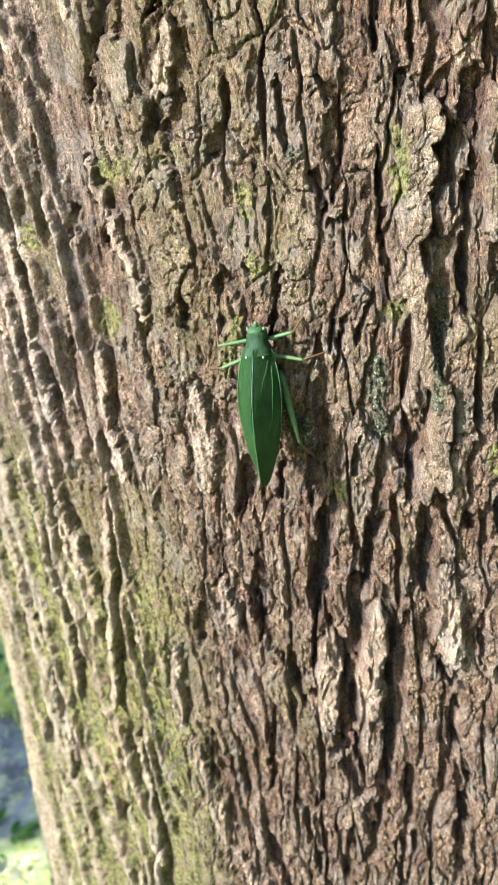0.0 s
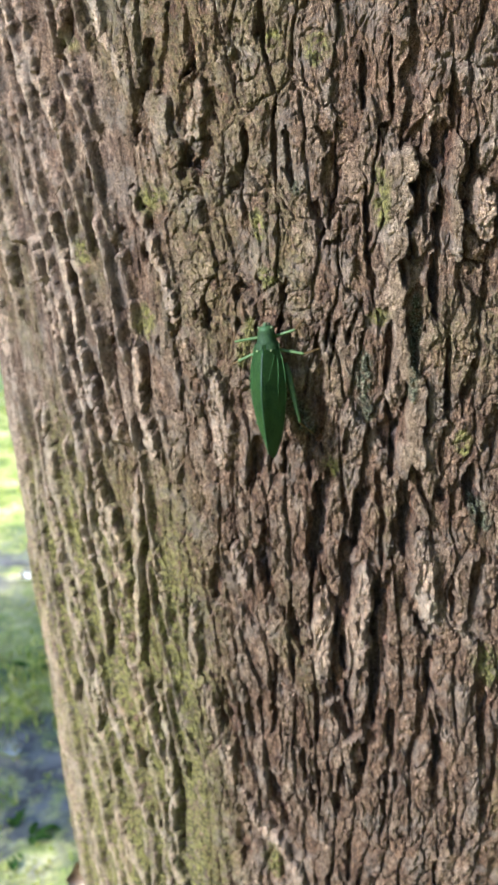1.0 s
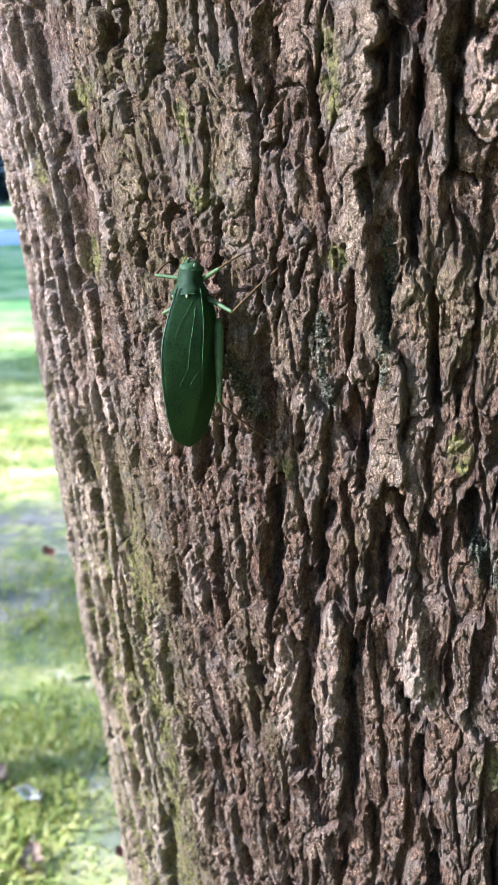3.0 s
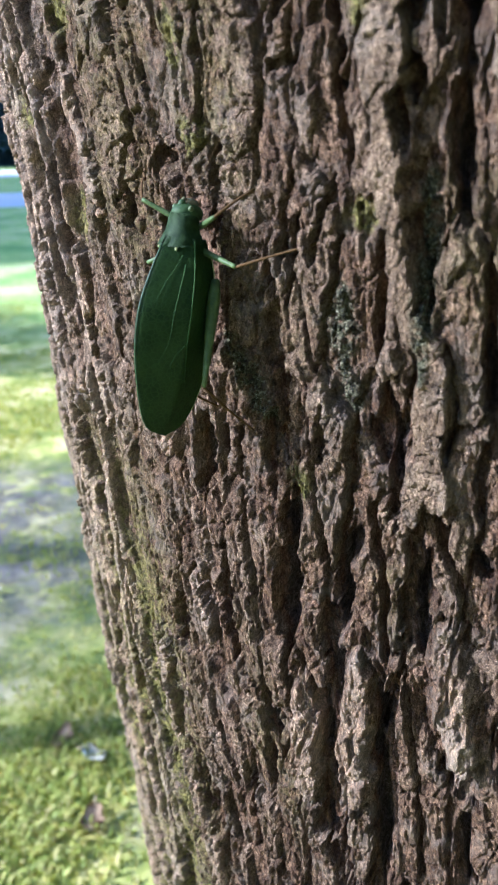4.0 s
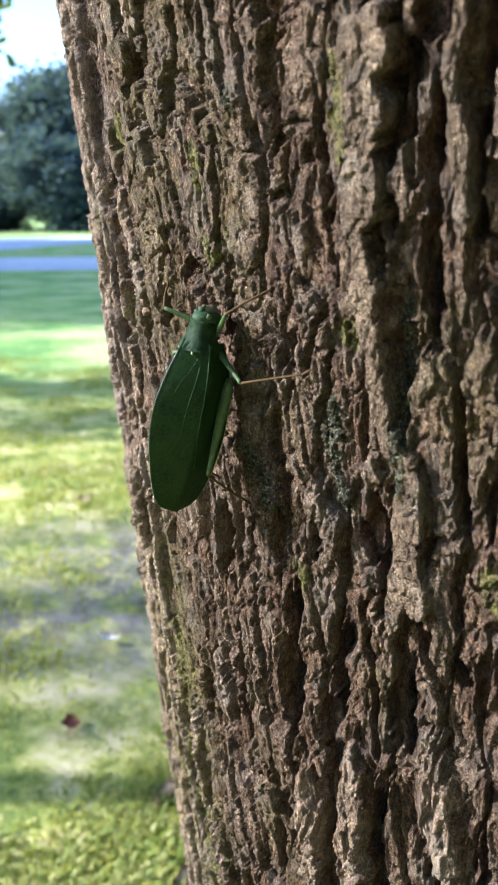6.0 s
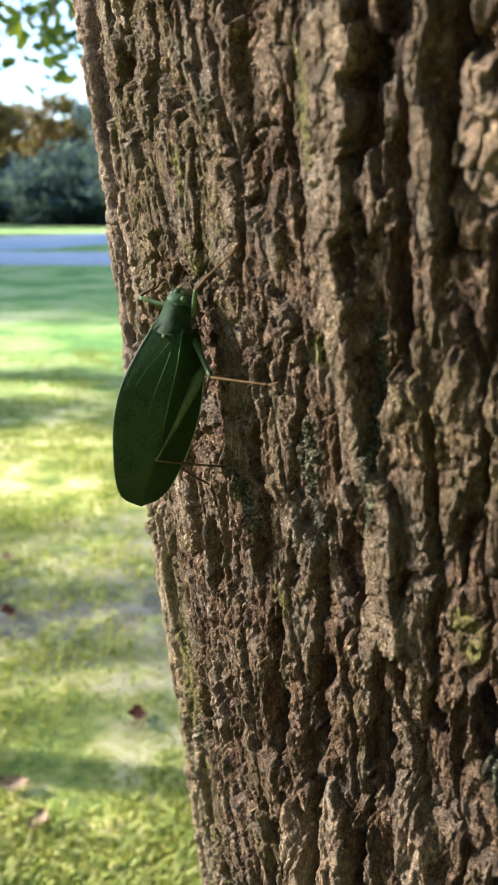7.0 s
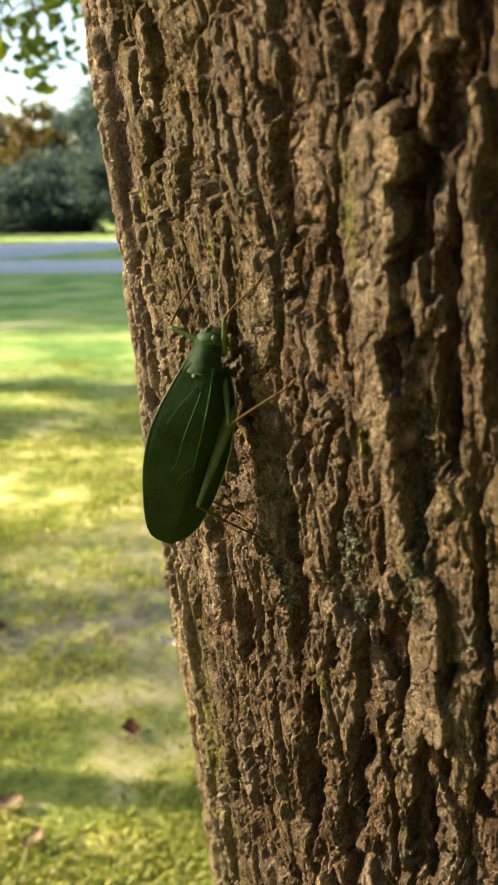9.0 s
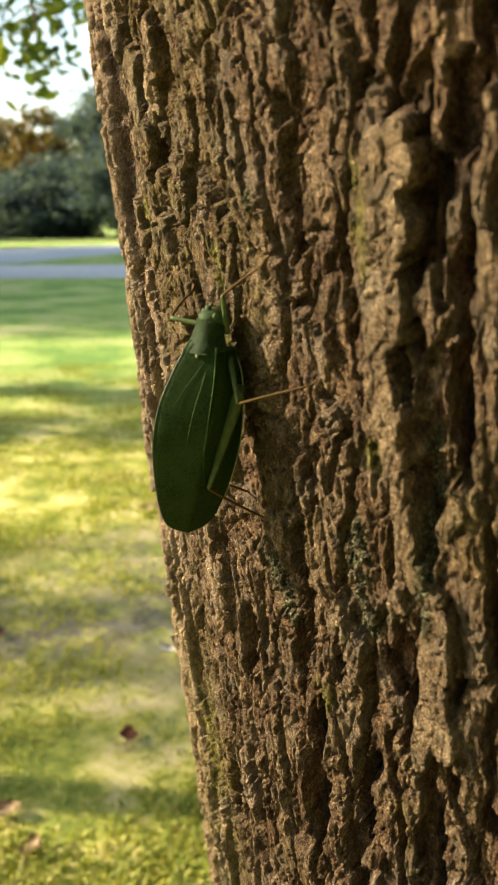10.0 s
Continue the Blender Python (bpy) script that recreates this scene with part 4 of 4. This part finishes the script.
def hanging_branch():
    """A low bough with drooping leafy twigs."""
    rnd = random.Random(17)
    bm = bmesh.new()
    a, c, e = Vector((0.0, 0.1, 3.6)), Vector((-2.6, 2.0, 3.0)), Vector((-4.1, 3.55, 2.3))
    limb(bm, a, c, 0.05, 0.025, 8, 0.03, rnd)
    limb(bm, c, e, 0.025, 0.008, 6, 0.05, rnd)
    tips = []
    for i in range(22):
        s = c.lerp(e, 0.25 + 0.75 * rnd.random())
        p = s + Vector((rnd.uniform(-0.6, 0.3), rnd.uniform(-0.3, 0.5), rnd.uniform(-0.4, 0.25)))
        limb(bm, s, p, 0.006, 0.003, 5, 0.1, rnd)
        tips += [s.lerp(p, t) for t in (0.3, 0.55, 0.8, 1.0)]
    bough = part("bough", bm, FAR_BARK, tree)
    verts, faces = [], []
    for p in tips:
        for _ in range(4):
            q = p + Vector((rnd.gauss(0, 0.06), rnd.gauss(0, 0.06), rnd.gauss(-0.03, 0.06)))
            s = rnd.uniform(0.05, 0.09)
            m = Euler((rnd.uniform(-1.2, 1.2), rnd.uniform(-0.9, 0.9), rnd.uniform(0, 6.3))).to_matrix()
            k = len(verts)
            verts += [tuple(q + m @ Vector(o) * s) for o in ((-0.6, 0, 0), (-0.2, -0.32, 0.03), (0.3, -0.3, 0.03), (0.75, 0, -0.06), (0.3, 0.3, 0.03), (-0.2, 0.32, 0.03))]
            faces += [(k, k + 1, k + 2, k + 3), (k, k + 3, k + 4, k + 5)]
    raw("leaves", verts, faces, LEAF_GREEN, bough, False)


hanging_branch()


wood = far_tree(21, 11, 5.0, LEAF_HAZE, "dark bushy tree at the far edge of the park", 130, 90, 0.5)
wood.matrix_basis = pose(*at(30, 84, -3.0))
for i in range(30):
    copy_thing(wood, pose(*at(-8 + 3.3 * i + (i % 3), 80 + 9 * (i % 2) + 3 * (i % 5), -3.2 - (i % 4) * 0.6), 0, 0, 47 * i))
tall = far_tree(41, 15.5, 6.0, LEAF_HAZE, "tall dark tree of the wood beyond the road", 130, 90, 0.55)
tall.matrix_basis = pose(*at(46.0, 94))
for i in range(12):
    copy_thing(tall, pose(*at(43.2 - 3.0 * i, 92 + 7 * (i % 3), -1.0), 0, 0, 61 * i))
gold = far_tree(31, 14, 3.6, LEAF_GOLD, "tree in orange and yellow autumn leaf", 60, 50, 0.6)
gold.matrix_basis = pose(*at(51.5, 104))
copy_thing(gold, pose(*at(56, 100), 0, 0, 40))
copy_thing(gold, pose(*at(54, 112), 0, 0, 100))
copy_thing(gold, pose(*at(49, 116), 0, 0, 200))
copy_thing(gold, pose(*at(59, 104), 0, 0, 300))


# ---- the katydid ----
def wing_material():
    m, nt, b = material("green_wing", 0.5, 0.22)
    tc = nt.nodes.new("ShaderNodeTexCoord")
    net = nt.nodes.new("ShaderNodeTexVoronoi")
    net.feature = "DISTANCE_TO_EDGE"
    net.inputs["Scale"].default_value = 900
    nt.links.new(tc.outputs["Object"], net.inputs["Vector"])
    c = ramp(nt, noise_node(nt, 180, 5, 0.6), [(0.4, (0.016, 0.040, 0.009)), (0.6, (0.028, 0.060, 0.012))])
    c = mix(nt, ramp(nt, net.outputs["Distance"], [(0.0, (1, 1, 1)), (0.12, (0, 0, 0))]), c, (0.036, 0.075, 0.016))
    nt.links.new(c, b.inputs["Base Color"])
    bump(nt, b, net.outputs["Distance"], 0.2, 0.0003)
    t = nt.nodes.new("ShaderNodeBsdfTranslucent")
    nt.links.new(c, t.inputs["Color"])
    s = nt.nodes.new("ShaderNodeMixShader")
    s.inputs[0].default_value = 0.25
    nt.links.new(b.outputs[0], s.inputs[1])
    nt.links.new(t.outputs[0], s.inputs[2])
    nt.links.new(s.outputs[0], nt.nodes["Material Output"].inputs["Surface"])
    return m


WING = wing_material()
SKIN = plain("green_skin", (0.016, 0.036, 0.010), (0.030, 0.058, 0.016), 500, 0.65, 0.2, 0.0001, (1, 1, 1), 0.1)
VEIN = plain("pale_vein", (0.024, 0.056, 0.013), (0.038, 0.08, 0.02), 500, 0.75, 0.15)
PALE = plain("pale_green_skin", (0.15, 0.2, 0.08), (0.26, 0.28, 0.13), 500, 0.5, 0.35, 0.0001)
SHIN = plain("brown_green_skin", (0.05, 0.028, 0.01), (0.08, 0.046, 0.016), 500, 0.8, 0.1, 0.0001)
THIGH = plain("yellow_green_skin", (0.036, 0.058, 0.016), (0.06, 0.09, 0.024), 500, 0.6, 0.25, 0.0001)
EYE_SKIN = plain("eye", (0.04, 0.06, 0.02), (0.08, 0.1, 0.04), 700, 0.55, 0.25)
FACE = plain("beige_skin", (0.075, 0.075, 0.035), (0.12, 0.11, 0.06), 600, 0.8, 0.1, 0.0001)
SUTURE = plain("dark_seam", (0.012, 0.03, 0.01), (0.02, 0.05, 0.012), 500, 0.5, 0.3)


def along(table, s):
    """Smooth curve through (place, value) pairs."""
    n = len(table)
    for i in range(n - 1):
        (a, x), (b, y) = table[i], table[i + 1]
        if s <= b or i == n - 2:
            h, t = b - a, (s - a) / (b - a)
            m0 = (y - table[i - 1][1]) / (b - table[i - 1][0]) if i else (y - x) / h
            m1 = (table[i + 2][1] - x) / (table[i + 2][0] - a) if i < n - 2 else (y - x) / h
            return (2 * t ** 3 - 3 * t * t + 1) * x + (t ** 3 - 2 * t * t + t) * h * m0 + (3 * t * t - 2 * t ** 3) * y + (t ** 3 - t * t) * h * m1


def wing_point(s, q, side):
    """A place on a folded wing in mm: s from shoulder to tip, q from the back's ridge to the lower edge."""
    y = -7.6 - 43.4 * s - 2.5 * q * (1 - q) * s
    top = along(((0, 4.2), (0.15, 7.0), (0.35, 9.4), (0.55, 9.3), (0.75, 7.4), (0.88, 5.5), (0.955, 3.6), (0.988, 1.6), (1.0, -1.8)), s)
    low = along(((0, -5.0), (0.15, -7.8), (0.45, -9.7), (0.7, -9.3), (0.87, -8.0), (0.95, -6.4), (0.985, -4.9), (1.0, -2.2)), s)
    wide = along(((0, 4.7), (0.2, 6.5), (0.42, 6.9), (0.7, 5.2), (0.92, 2.1), (1.0, 0.3)), s)
    f = 0.05 + 0.95 * min(1.0, q / 0.45) ** 0.92 - 0.50 * (max(0.0, q - 0.45) / 0.55)
    return Vector((side * wide * f, y, top + (low - top) * q))


def wing_mesh(side):
    bm = bmesh.new()
    n, k = 56, 24
    g = [[bm.verts.new(wing_point(1 - max(0.0, 1 - i / n) ** 1.6, j / k, side) * 0.001) for j in range(k + 1)] for i in range(n + 1)]
    for i in range(n):
        for j in range(k):
            quad = (g[i][j], g[i + 1][j], g[i + 1][j + 1], g[i][j + 1])
            bm.faces.new(quad if side < 0 else quad[::-1])
    bmesh.ops.solidify(bm, geom=bm.faces[:], thickness=0.00016)
    return bm


def tube(bm, pts, radii, sides=8):
    """A rounded tube through points in mm."""
    rings = []
    for i, p in enumerate(pts):
        way = (Vector(pts[min(len(pts) - 1, i + 1)]) - Vector(pts[max(0, i - 1)])).normalized()
        u = way.orthogonal().normalized()
        if rings:
            u = (prev - way * prev.dot(way)).normalized()
        prev = u
        w = way.cross(u)
        r = radii[i] if isinstance(radii, (list, tuple)) else radii
        rings.append([bm.verts.new((Vector(p) + (u * math.cos(6.28318 * k / sides) + w * math.sin(6.28318 * k / sides)) * r) * 0.001) for k in range(sides)])
    for a, c in zip(rings, rings[1:]):
        for k in range(sides):
            bm.faces.new((a[k], a[(k + 1) % sides], c[(k + 1) % sides], c[k]))
    bm.faces.new(rings[0][::-1])
    bm.faces.new(rings[-1])
    return bm


def vein(side, path, r):
    pts = []
    for (s0, q0), (s1, q1) in zip(path, path[1:]):
        for i in range(8):
            t = i / 8
            p = wing_point(s0 + (s1 - s0) * t, q0 + (q1 - q0) * t, side)
            pts.append(p + Vector((side * 0.10, 0, 0.05)))
    return tube(bmesh.new(), pts, [r * (1 - 0.6 * i / len(pts)) for i in range(len(pts))], 6)


def ball(bm, c, s, seg=20):
    r = bmesh.ops.create_uvsphere(bm, u_segments=seg, v_segments=seg // 2 + 2, radius=1)
    for v in r["verts"]:
        v.co = Vector((c[0] + v.co.x * s[0], c[1] + v.co.y * s[1], c[2] + v.co.z * s[2])) * 0.001
    return bm


def saddle():
    """The shield behind the head: rounded over the back, drawn down at the sides, its rear edge lifted."""
    bm = bmesh.new()
    n, k = 14, 20
    g = []
    for i in range(n + 1):
        s = i / n
        row = []
        for j in range(k + 1):
            a = radians(-118 + 236 * j / k)
            w = 3.2 + 1.9 * s + 0.22 * math.sin(9 * s)
            hgt = 3.2 + 1.7 * s ** 1.4 - 0.4 * math.sin(math.pi * s)
            back = -2.8 - 7.0 * s * (1 - 0.22 * (abs(a) / 2.06) ** 2)
            row.append(bm.verts.new(Vector((w * math.sin(a) * (1 + 0.12 * math.cos(2 * a)), back, hgt * math.cos(a) - 0.3)) * 0.001))
        g.append(row)
    for i in range(n):
        for j in range(k):
            bm.faces.new((g[i][j], g[i][j + 1], g[i + 1][j + 1], g[i + 1][j]))
    bmesh.ops.solidify(bm, geom=bm.faces[:], thickness=0.0003)
    return bm


LEGS = {}


def leg(bug, name, hip, thigh, shin, thick, knee, foot):
    """A leg: the thigh from hip to knee, with its shin and claw below it."""
    n = 12
    bm = tube(bmesh.new(), [(0, thigh * i / n, 0) for i in range(n + 1)], [thick * (0.32 + 0.68 * max(0.0, math.cos(1.5708 * i / n)) ** 1.2) * min(1.0, 0.55 + 3 * i / n) if thick > 0.9 else thick * (1 - 0.35 * i / n) for i in range(n + 1)], 10)
    th = part(name, bm, THIGH, bug)
    pts = [(0, shin * i / n, 0.35 * math.sin(math.pi * i / n)) for i in range(n + 1)]
    sh = part("shin", tube(bmesh.new(), pts, [0.32 - 0.12 * i / n for i in range(n + 1)], 8), SHIN, th, "thin brownish lower leg")
    bm = tube(bmesh.new(), [(0, 0, 0), (0, 1.2, -0.1), (0, 2.4, 0.1), (0, 3.2, -0.2)], [0.26, 0.34, 0.3, 0.1], 8)
    claw = part("foot", bm, SHIN, th)
    LEGS[name] = (th, sh, claw, Vector(hip), thigh, shin)
    leg_pose(th, sh, claw, hip, thigh, shin, knee, foot)
    return th


def aim(v):
    y = Vector(v).normalized()
    x = y.cross(Vector((0, 0, 1))).normalized()
    return Matrix((x, y, x.cross(y))).transposed()


def leg_mats(hip, thigh, shin, knee, foot):
    hip, knee, foot = Vector(hip), Vector(knee), Vector(foot)
    a = aim(knee - hip)
    k = hip + a @ Vector((0, thigh, 0))
    b = aim(foot - k)
    m = a.to_4x4()
    m.translation = hip * 0.001
    s = (a.inverted() @ b).to_4x4()
    s.translation = Vector((0, thigh, 0)) * 0.001
    end = k + b @ Vector((0, shin, 0))
    c = (a.inverted() @ aim((b @ Vector((0, 1, 0))) + Vector((0, 0.25, 0.15)))).to_4x4()
    c.translation = (a.inverted() @ (end - hip)) * 0.001
    return m, s, c


def leg_pose(th, sh, claw, *rest):
    th.matrix_basis, sh.matrix_basis, claw.matrix_basis = leg_mats(*rest)


def katydid():
    k = tagged(new("katydid"), "leaf-green katydid with folded leaf-like wings climbing the bark", "katydid")
    for side in (-1, 1):
        w = part("wing", wing_mesh(side), WING, k)
        part("vein", vein(side, ((0.01, 0.43), (0.3, 0.45), (0.5, 0.455), (0.72, 0.56)), 0.16), VEIN, w, "raised pale green wing vein")
        part("vein", vein(side, ((0.12, 0.33), (0.35, 0.30), (0.5, 0.29), (0.62, 0.19)), 0.09), VEIN, w)
        part("vein", vein(side, ((0.50, 0.44), (0.55, 0.37), (0.60, 0.33), (0.70, 0.34)), 0.09), VEIN, w)
        part("vein", vein(side, ((0.08, 0.28), (0.2, 0.17), (0.34, 0.10)), 0.05), VEIN, w)
        part("wing_edge", vein(side, ((0.06, 0.995), (0.4, 0.995), (0.7, 0.995), (0.9, 0.99)), 0.17), PALE, w, "pale lower rim of the wing")
    part("back_seam", tube(bmesh.new(), [wing_point(i / 24, 0, 1) * 1.0 + Vector((-0.2, 0, 0.05)) for i in range(1, 25)], 0.2, 6), SUTURE, k, "dark seam where the wings meet")
    part("head", ball(ball(bmesh.new(), (0, -2.6, -0.9), (3.0, 2.3, 3.7)), (0, -0.9, 0.9), (0.9, 1.1, 0.9), 12), SKIN, k)
    part("face", ball(ball(bmesh.new(), (0, -0.6, -1.2), (1.7, 1.1, 2.2), 16), (0, 0.1, 0.5), (0.55, 0.55, 0.6), 12), FACE, k, "pale beige face between the antennae")
    for side in (-1, 1):
        part("eye", ball(bmesh.new(), (side * 2.55, -1.6, 0.5), (0.5, 0.65, 0.65), 14), EYE_SKIN, k, "small pale compound eye")
        pts = [(side * (0.9 + 7 * t ** 1.3 + 2 * math.sin(3 * t)), -0.6 + 34 * t, 0.6 - 4.5 * math.sin(2.2 * t)) for t in (i / 16 for i in range(17))]
        part("antenna", tube(bmesh.new(), pts, [0.06 - 0.04 * i / 16 for i in range(17)], 6), SHIN, k, "long hair-thin brown antenna")
        part("shoulder_spot", ball(bmesh.new(), (side * 2.7, -9.9, 3.5), (0.34, 0.62, 0.3), 12), PALE, k, "pale yellow spot at the shield's rear corner")
    part("shield", saddle(), SKIN, k, "saddle-shaped green shield behind the head")
    part("abdomen", ball(bmesh.new(), (0, -26, -3.4), (3.4, 16, 4.2), 24), PALE, k, "pale green belly under the wings")
    return k


bug = katydid()
for nm, hip, thigh, shin, thick, knee, foot in (
        ("foreleg_right", (2.2, -5.0, -3.0), 9.0, 12.0, 0.7, (11, -3, -2), (14, 2, -7)),
        ("foreleg_left", (-2.2, -5.0, -3.0), 11.0, 12.0, 0.7, (-12, -6, -1), (-15, -3, -7)),
        ("midleg_right", (3.0, -10.0, -4.0), 10.5, 17.0, 0.75, (14, -12, -4), (20, -10, -9)),
        ("midleg_left", (-3.0, -10.0, -4.0), 10.5, 13.0, 0.75, (-13, -13, -3), (-17, -14, -9)),
        ("hindleg_right", (4.8, -15.5, -7.0), 23.5, 22.0, 1.5, (10, -35, -4), (12, -44, -17)),
        ("hindleg_left", (-4.8, -15.5, -7.0), 23.5, 22.0, 1.5, (-6.4, -38, -2.5), (-7, -44, -17))):
    leg(bug, nm, hip, thigh, shin, thick, knee, foot)


def motions():
    """The katydid creeps up the trunk."""
    def on_bark(ang, h, heading, pitch, off, roll=0.0):
        x, y, r = axis_at(np.array(h))
        a = radians(ang)
        n = Vector((math.sin(a), -math.cos(a), 0))
        up = Vector((-0.0418, -0.1864, 1)).normalized()
        n = (n - up * n.dot(up)).normalized()
        side = up.cross(n)
        m = Matrix((side, up, n)).transposed().to_4x4()
        m.translation = Vector((float(x) + (float(r) + off) * math.sin(a), float(y) - (float(r) + off) * math.cos(a), EYE + h))
        return m @ pose(0, 0, 0, 0, 0, heading) @ pose(0, 0, 0, pitch, 0, 0) @ pose(0, 0, 0, 0, roll, 0)
    gait = {
        "foreleg_right": [(0, (11.2, -3.1, -2), (14, 2, -7)), (3.0, (9, -3, -1), (14, 2, -7)), (4.4, (8, -3, 0), (12, 4, -6)), (5.2, (8, 0, 0), (12.5, 5.4, -4.5)), (5.7, (8, 0, 0), (12.5, 5.4, -4.5)), (7.0, (6.1, 0, 0), (16.5, 13, -1.5)), (7.6, (8, -2, 0), (13.9, 4.4, -4.7)), (8.2, (9, -2, 0), (15.4, 3, -5.3)), (9.0, (4, 3, 0), (14, 15, -1)), (10, (4, 2, 0), (16, 12.7, -2.5))],
        "foreleg_left": [(0, (-12, -6.3, -1), (-15, -3, -7)), (3.0, (-11, -4, 1), (-15, 1, -7)), (4.4, (-10.5, -0.5, 4), (-24, 5.2, -4.5)), (5.2, (-11, -2.5, 5.5), (-26, 2.7, -5.4)), (5.7, (-11, -2.5, 5.5), (-26, 2.7, -5.4)), (7.0, (-12, -5, 5.5), (-22.7, -3, -7.6)), (7.6, (-13, -6, 6), (-22, 2, -6)), (9.0, (-10, -3, 5), (-17.4, 7.4, -3.7)), (10, (-12.5, -5, 6), (-20.4, 0.9, -6))],
        "midleg_right": [(0, (13.9, -12, -4), (20, -10, -9)), (2.0, (13.9, -13, -4), (20, -10, -9)), (3.0, (9.8, -12.7, -4), (19.6, -5.6, -8.4)), (4.4, (14.5, -11.5, -4), (24, -7.5, -9)), (5.2, (11.9, -13.5, -4), (30, -5.5, -8.2)), (5.7, (11.9, -13.5, -4), (30, -5.5, -8.2)), (7.0, (12, -16, -5), (35.7, -10, -10.3)), (7.6, (8, -14, -5), (16, -6, -10)), (8.2, (8, -14, -5), (25, -0.7, -6.7)), (9.0, (8.3, -17.3, -4), (18.9, -6.6, -8.7)), (10, (10, -18.5, -4), (20.4, -11.8, -9.7))],
        "midleg_left": [(0, (-13, -13.6, -3), (-17, -14, -9)), (5.0, (-11, -14, -2), (-15, -17, -9)), (10, (-11, -13, -2), (-15, -12, -9))],
        "hindleg_right": [(0, (10.2, -35, -4), (12, -44, -17)), (1.0, (10.2, -37, -4), (12, -44, -17)), (5.2, (8.3, -38.5, -4), (7.5, -50.5, -23)), (5.7, (8.3, -38.5, -4), (7.5, -50.5, -23)), (7.0, (5, -37.9, 0), (6.8, -38.4, -21)), (7.6, (5.8, -39, -2), (9.2, -42.3, -23)), (8.2, (8.3, -38.5, -2), (7.4, -45.7, -24)), (9.0, (7.4, -38.5, -2), (8.6, -47.4, -23.4)), (10, (6, -39, -2), (7, -47, -20))],
        "hindleg_left": [(0, (-6.4, -38, -3.5), (-7, -42, -17)), (7.0, (-6.4, -38, -3.5), (-4, -45, -17)), (10, (-6.4, -38, -3.5), (-3, -43, -17))],
    }
    for name, rows in gait.items():
        th, sh, claw, hip, thigh, shin = LEGS[name]
        mats = [(t, leg_mats(hip, thigh, shin, knee, foot)) for t, knee, foot in rows]
        for i, ob in enumerate((th, sh, claw)):
            walk(ob, [(t, m[i]) for t, m in mats])
    walk(bug, [(t, on_bark(a, h, hd, p, 0.006, r)) for t, a, h, hd, p, r in CRAWL])


CRAWL = [
    (0.0, -19.9, -0.0435, 4.2, -16.9, 4.5),
    (1.0, -19.9, -0.0429, 5.2, -16.6, 4.2),
    (2.0, -19.9, -0.0428, 5.2, -18.0, 5.0),
    (3.0, -20.0, -0.0425, 6.0, -20.4, 0.0),
    (4.4, -19.3, -0.0381, -4.8, -19.8, -1.0),
    (5.2, -19.8, -0.0385, -5.2, -19.3, -3.0),
    (5.6, -19.0, -0.0387, -9.5, -15.8, -2.0),
    (7.0, -19.2, -0.0321, -8.0, -20.9, -0.6),
    (7.6, -19.0, -0.0264, -8.1, -21.4, -4.5),
    (8.2, -19.4, -0.0250, -9.0, -21.1, -4.4),
    (9.0, -19.1, -0.0219, -10.0, -19.8, -3.7),
    (10.0, -19.2, -0.0157, -6.9, -16.2, -4.6),
]
motions()
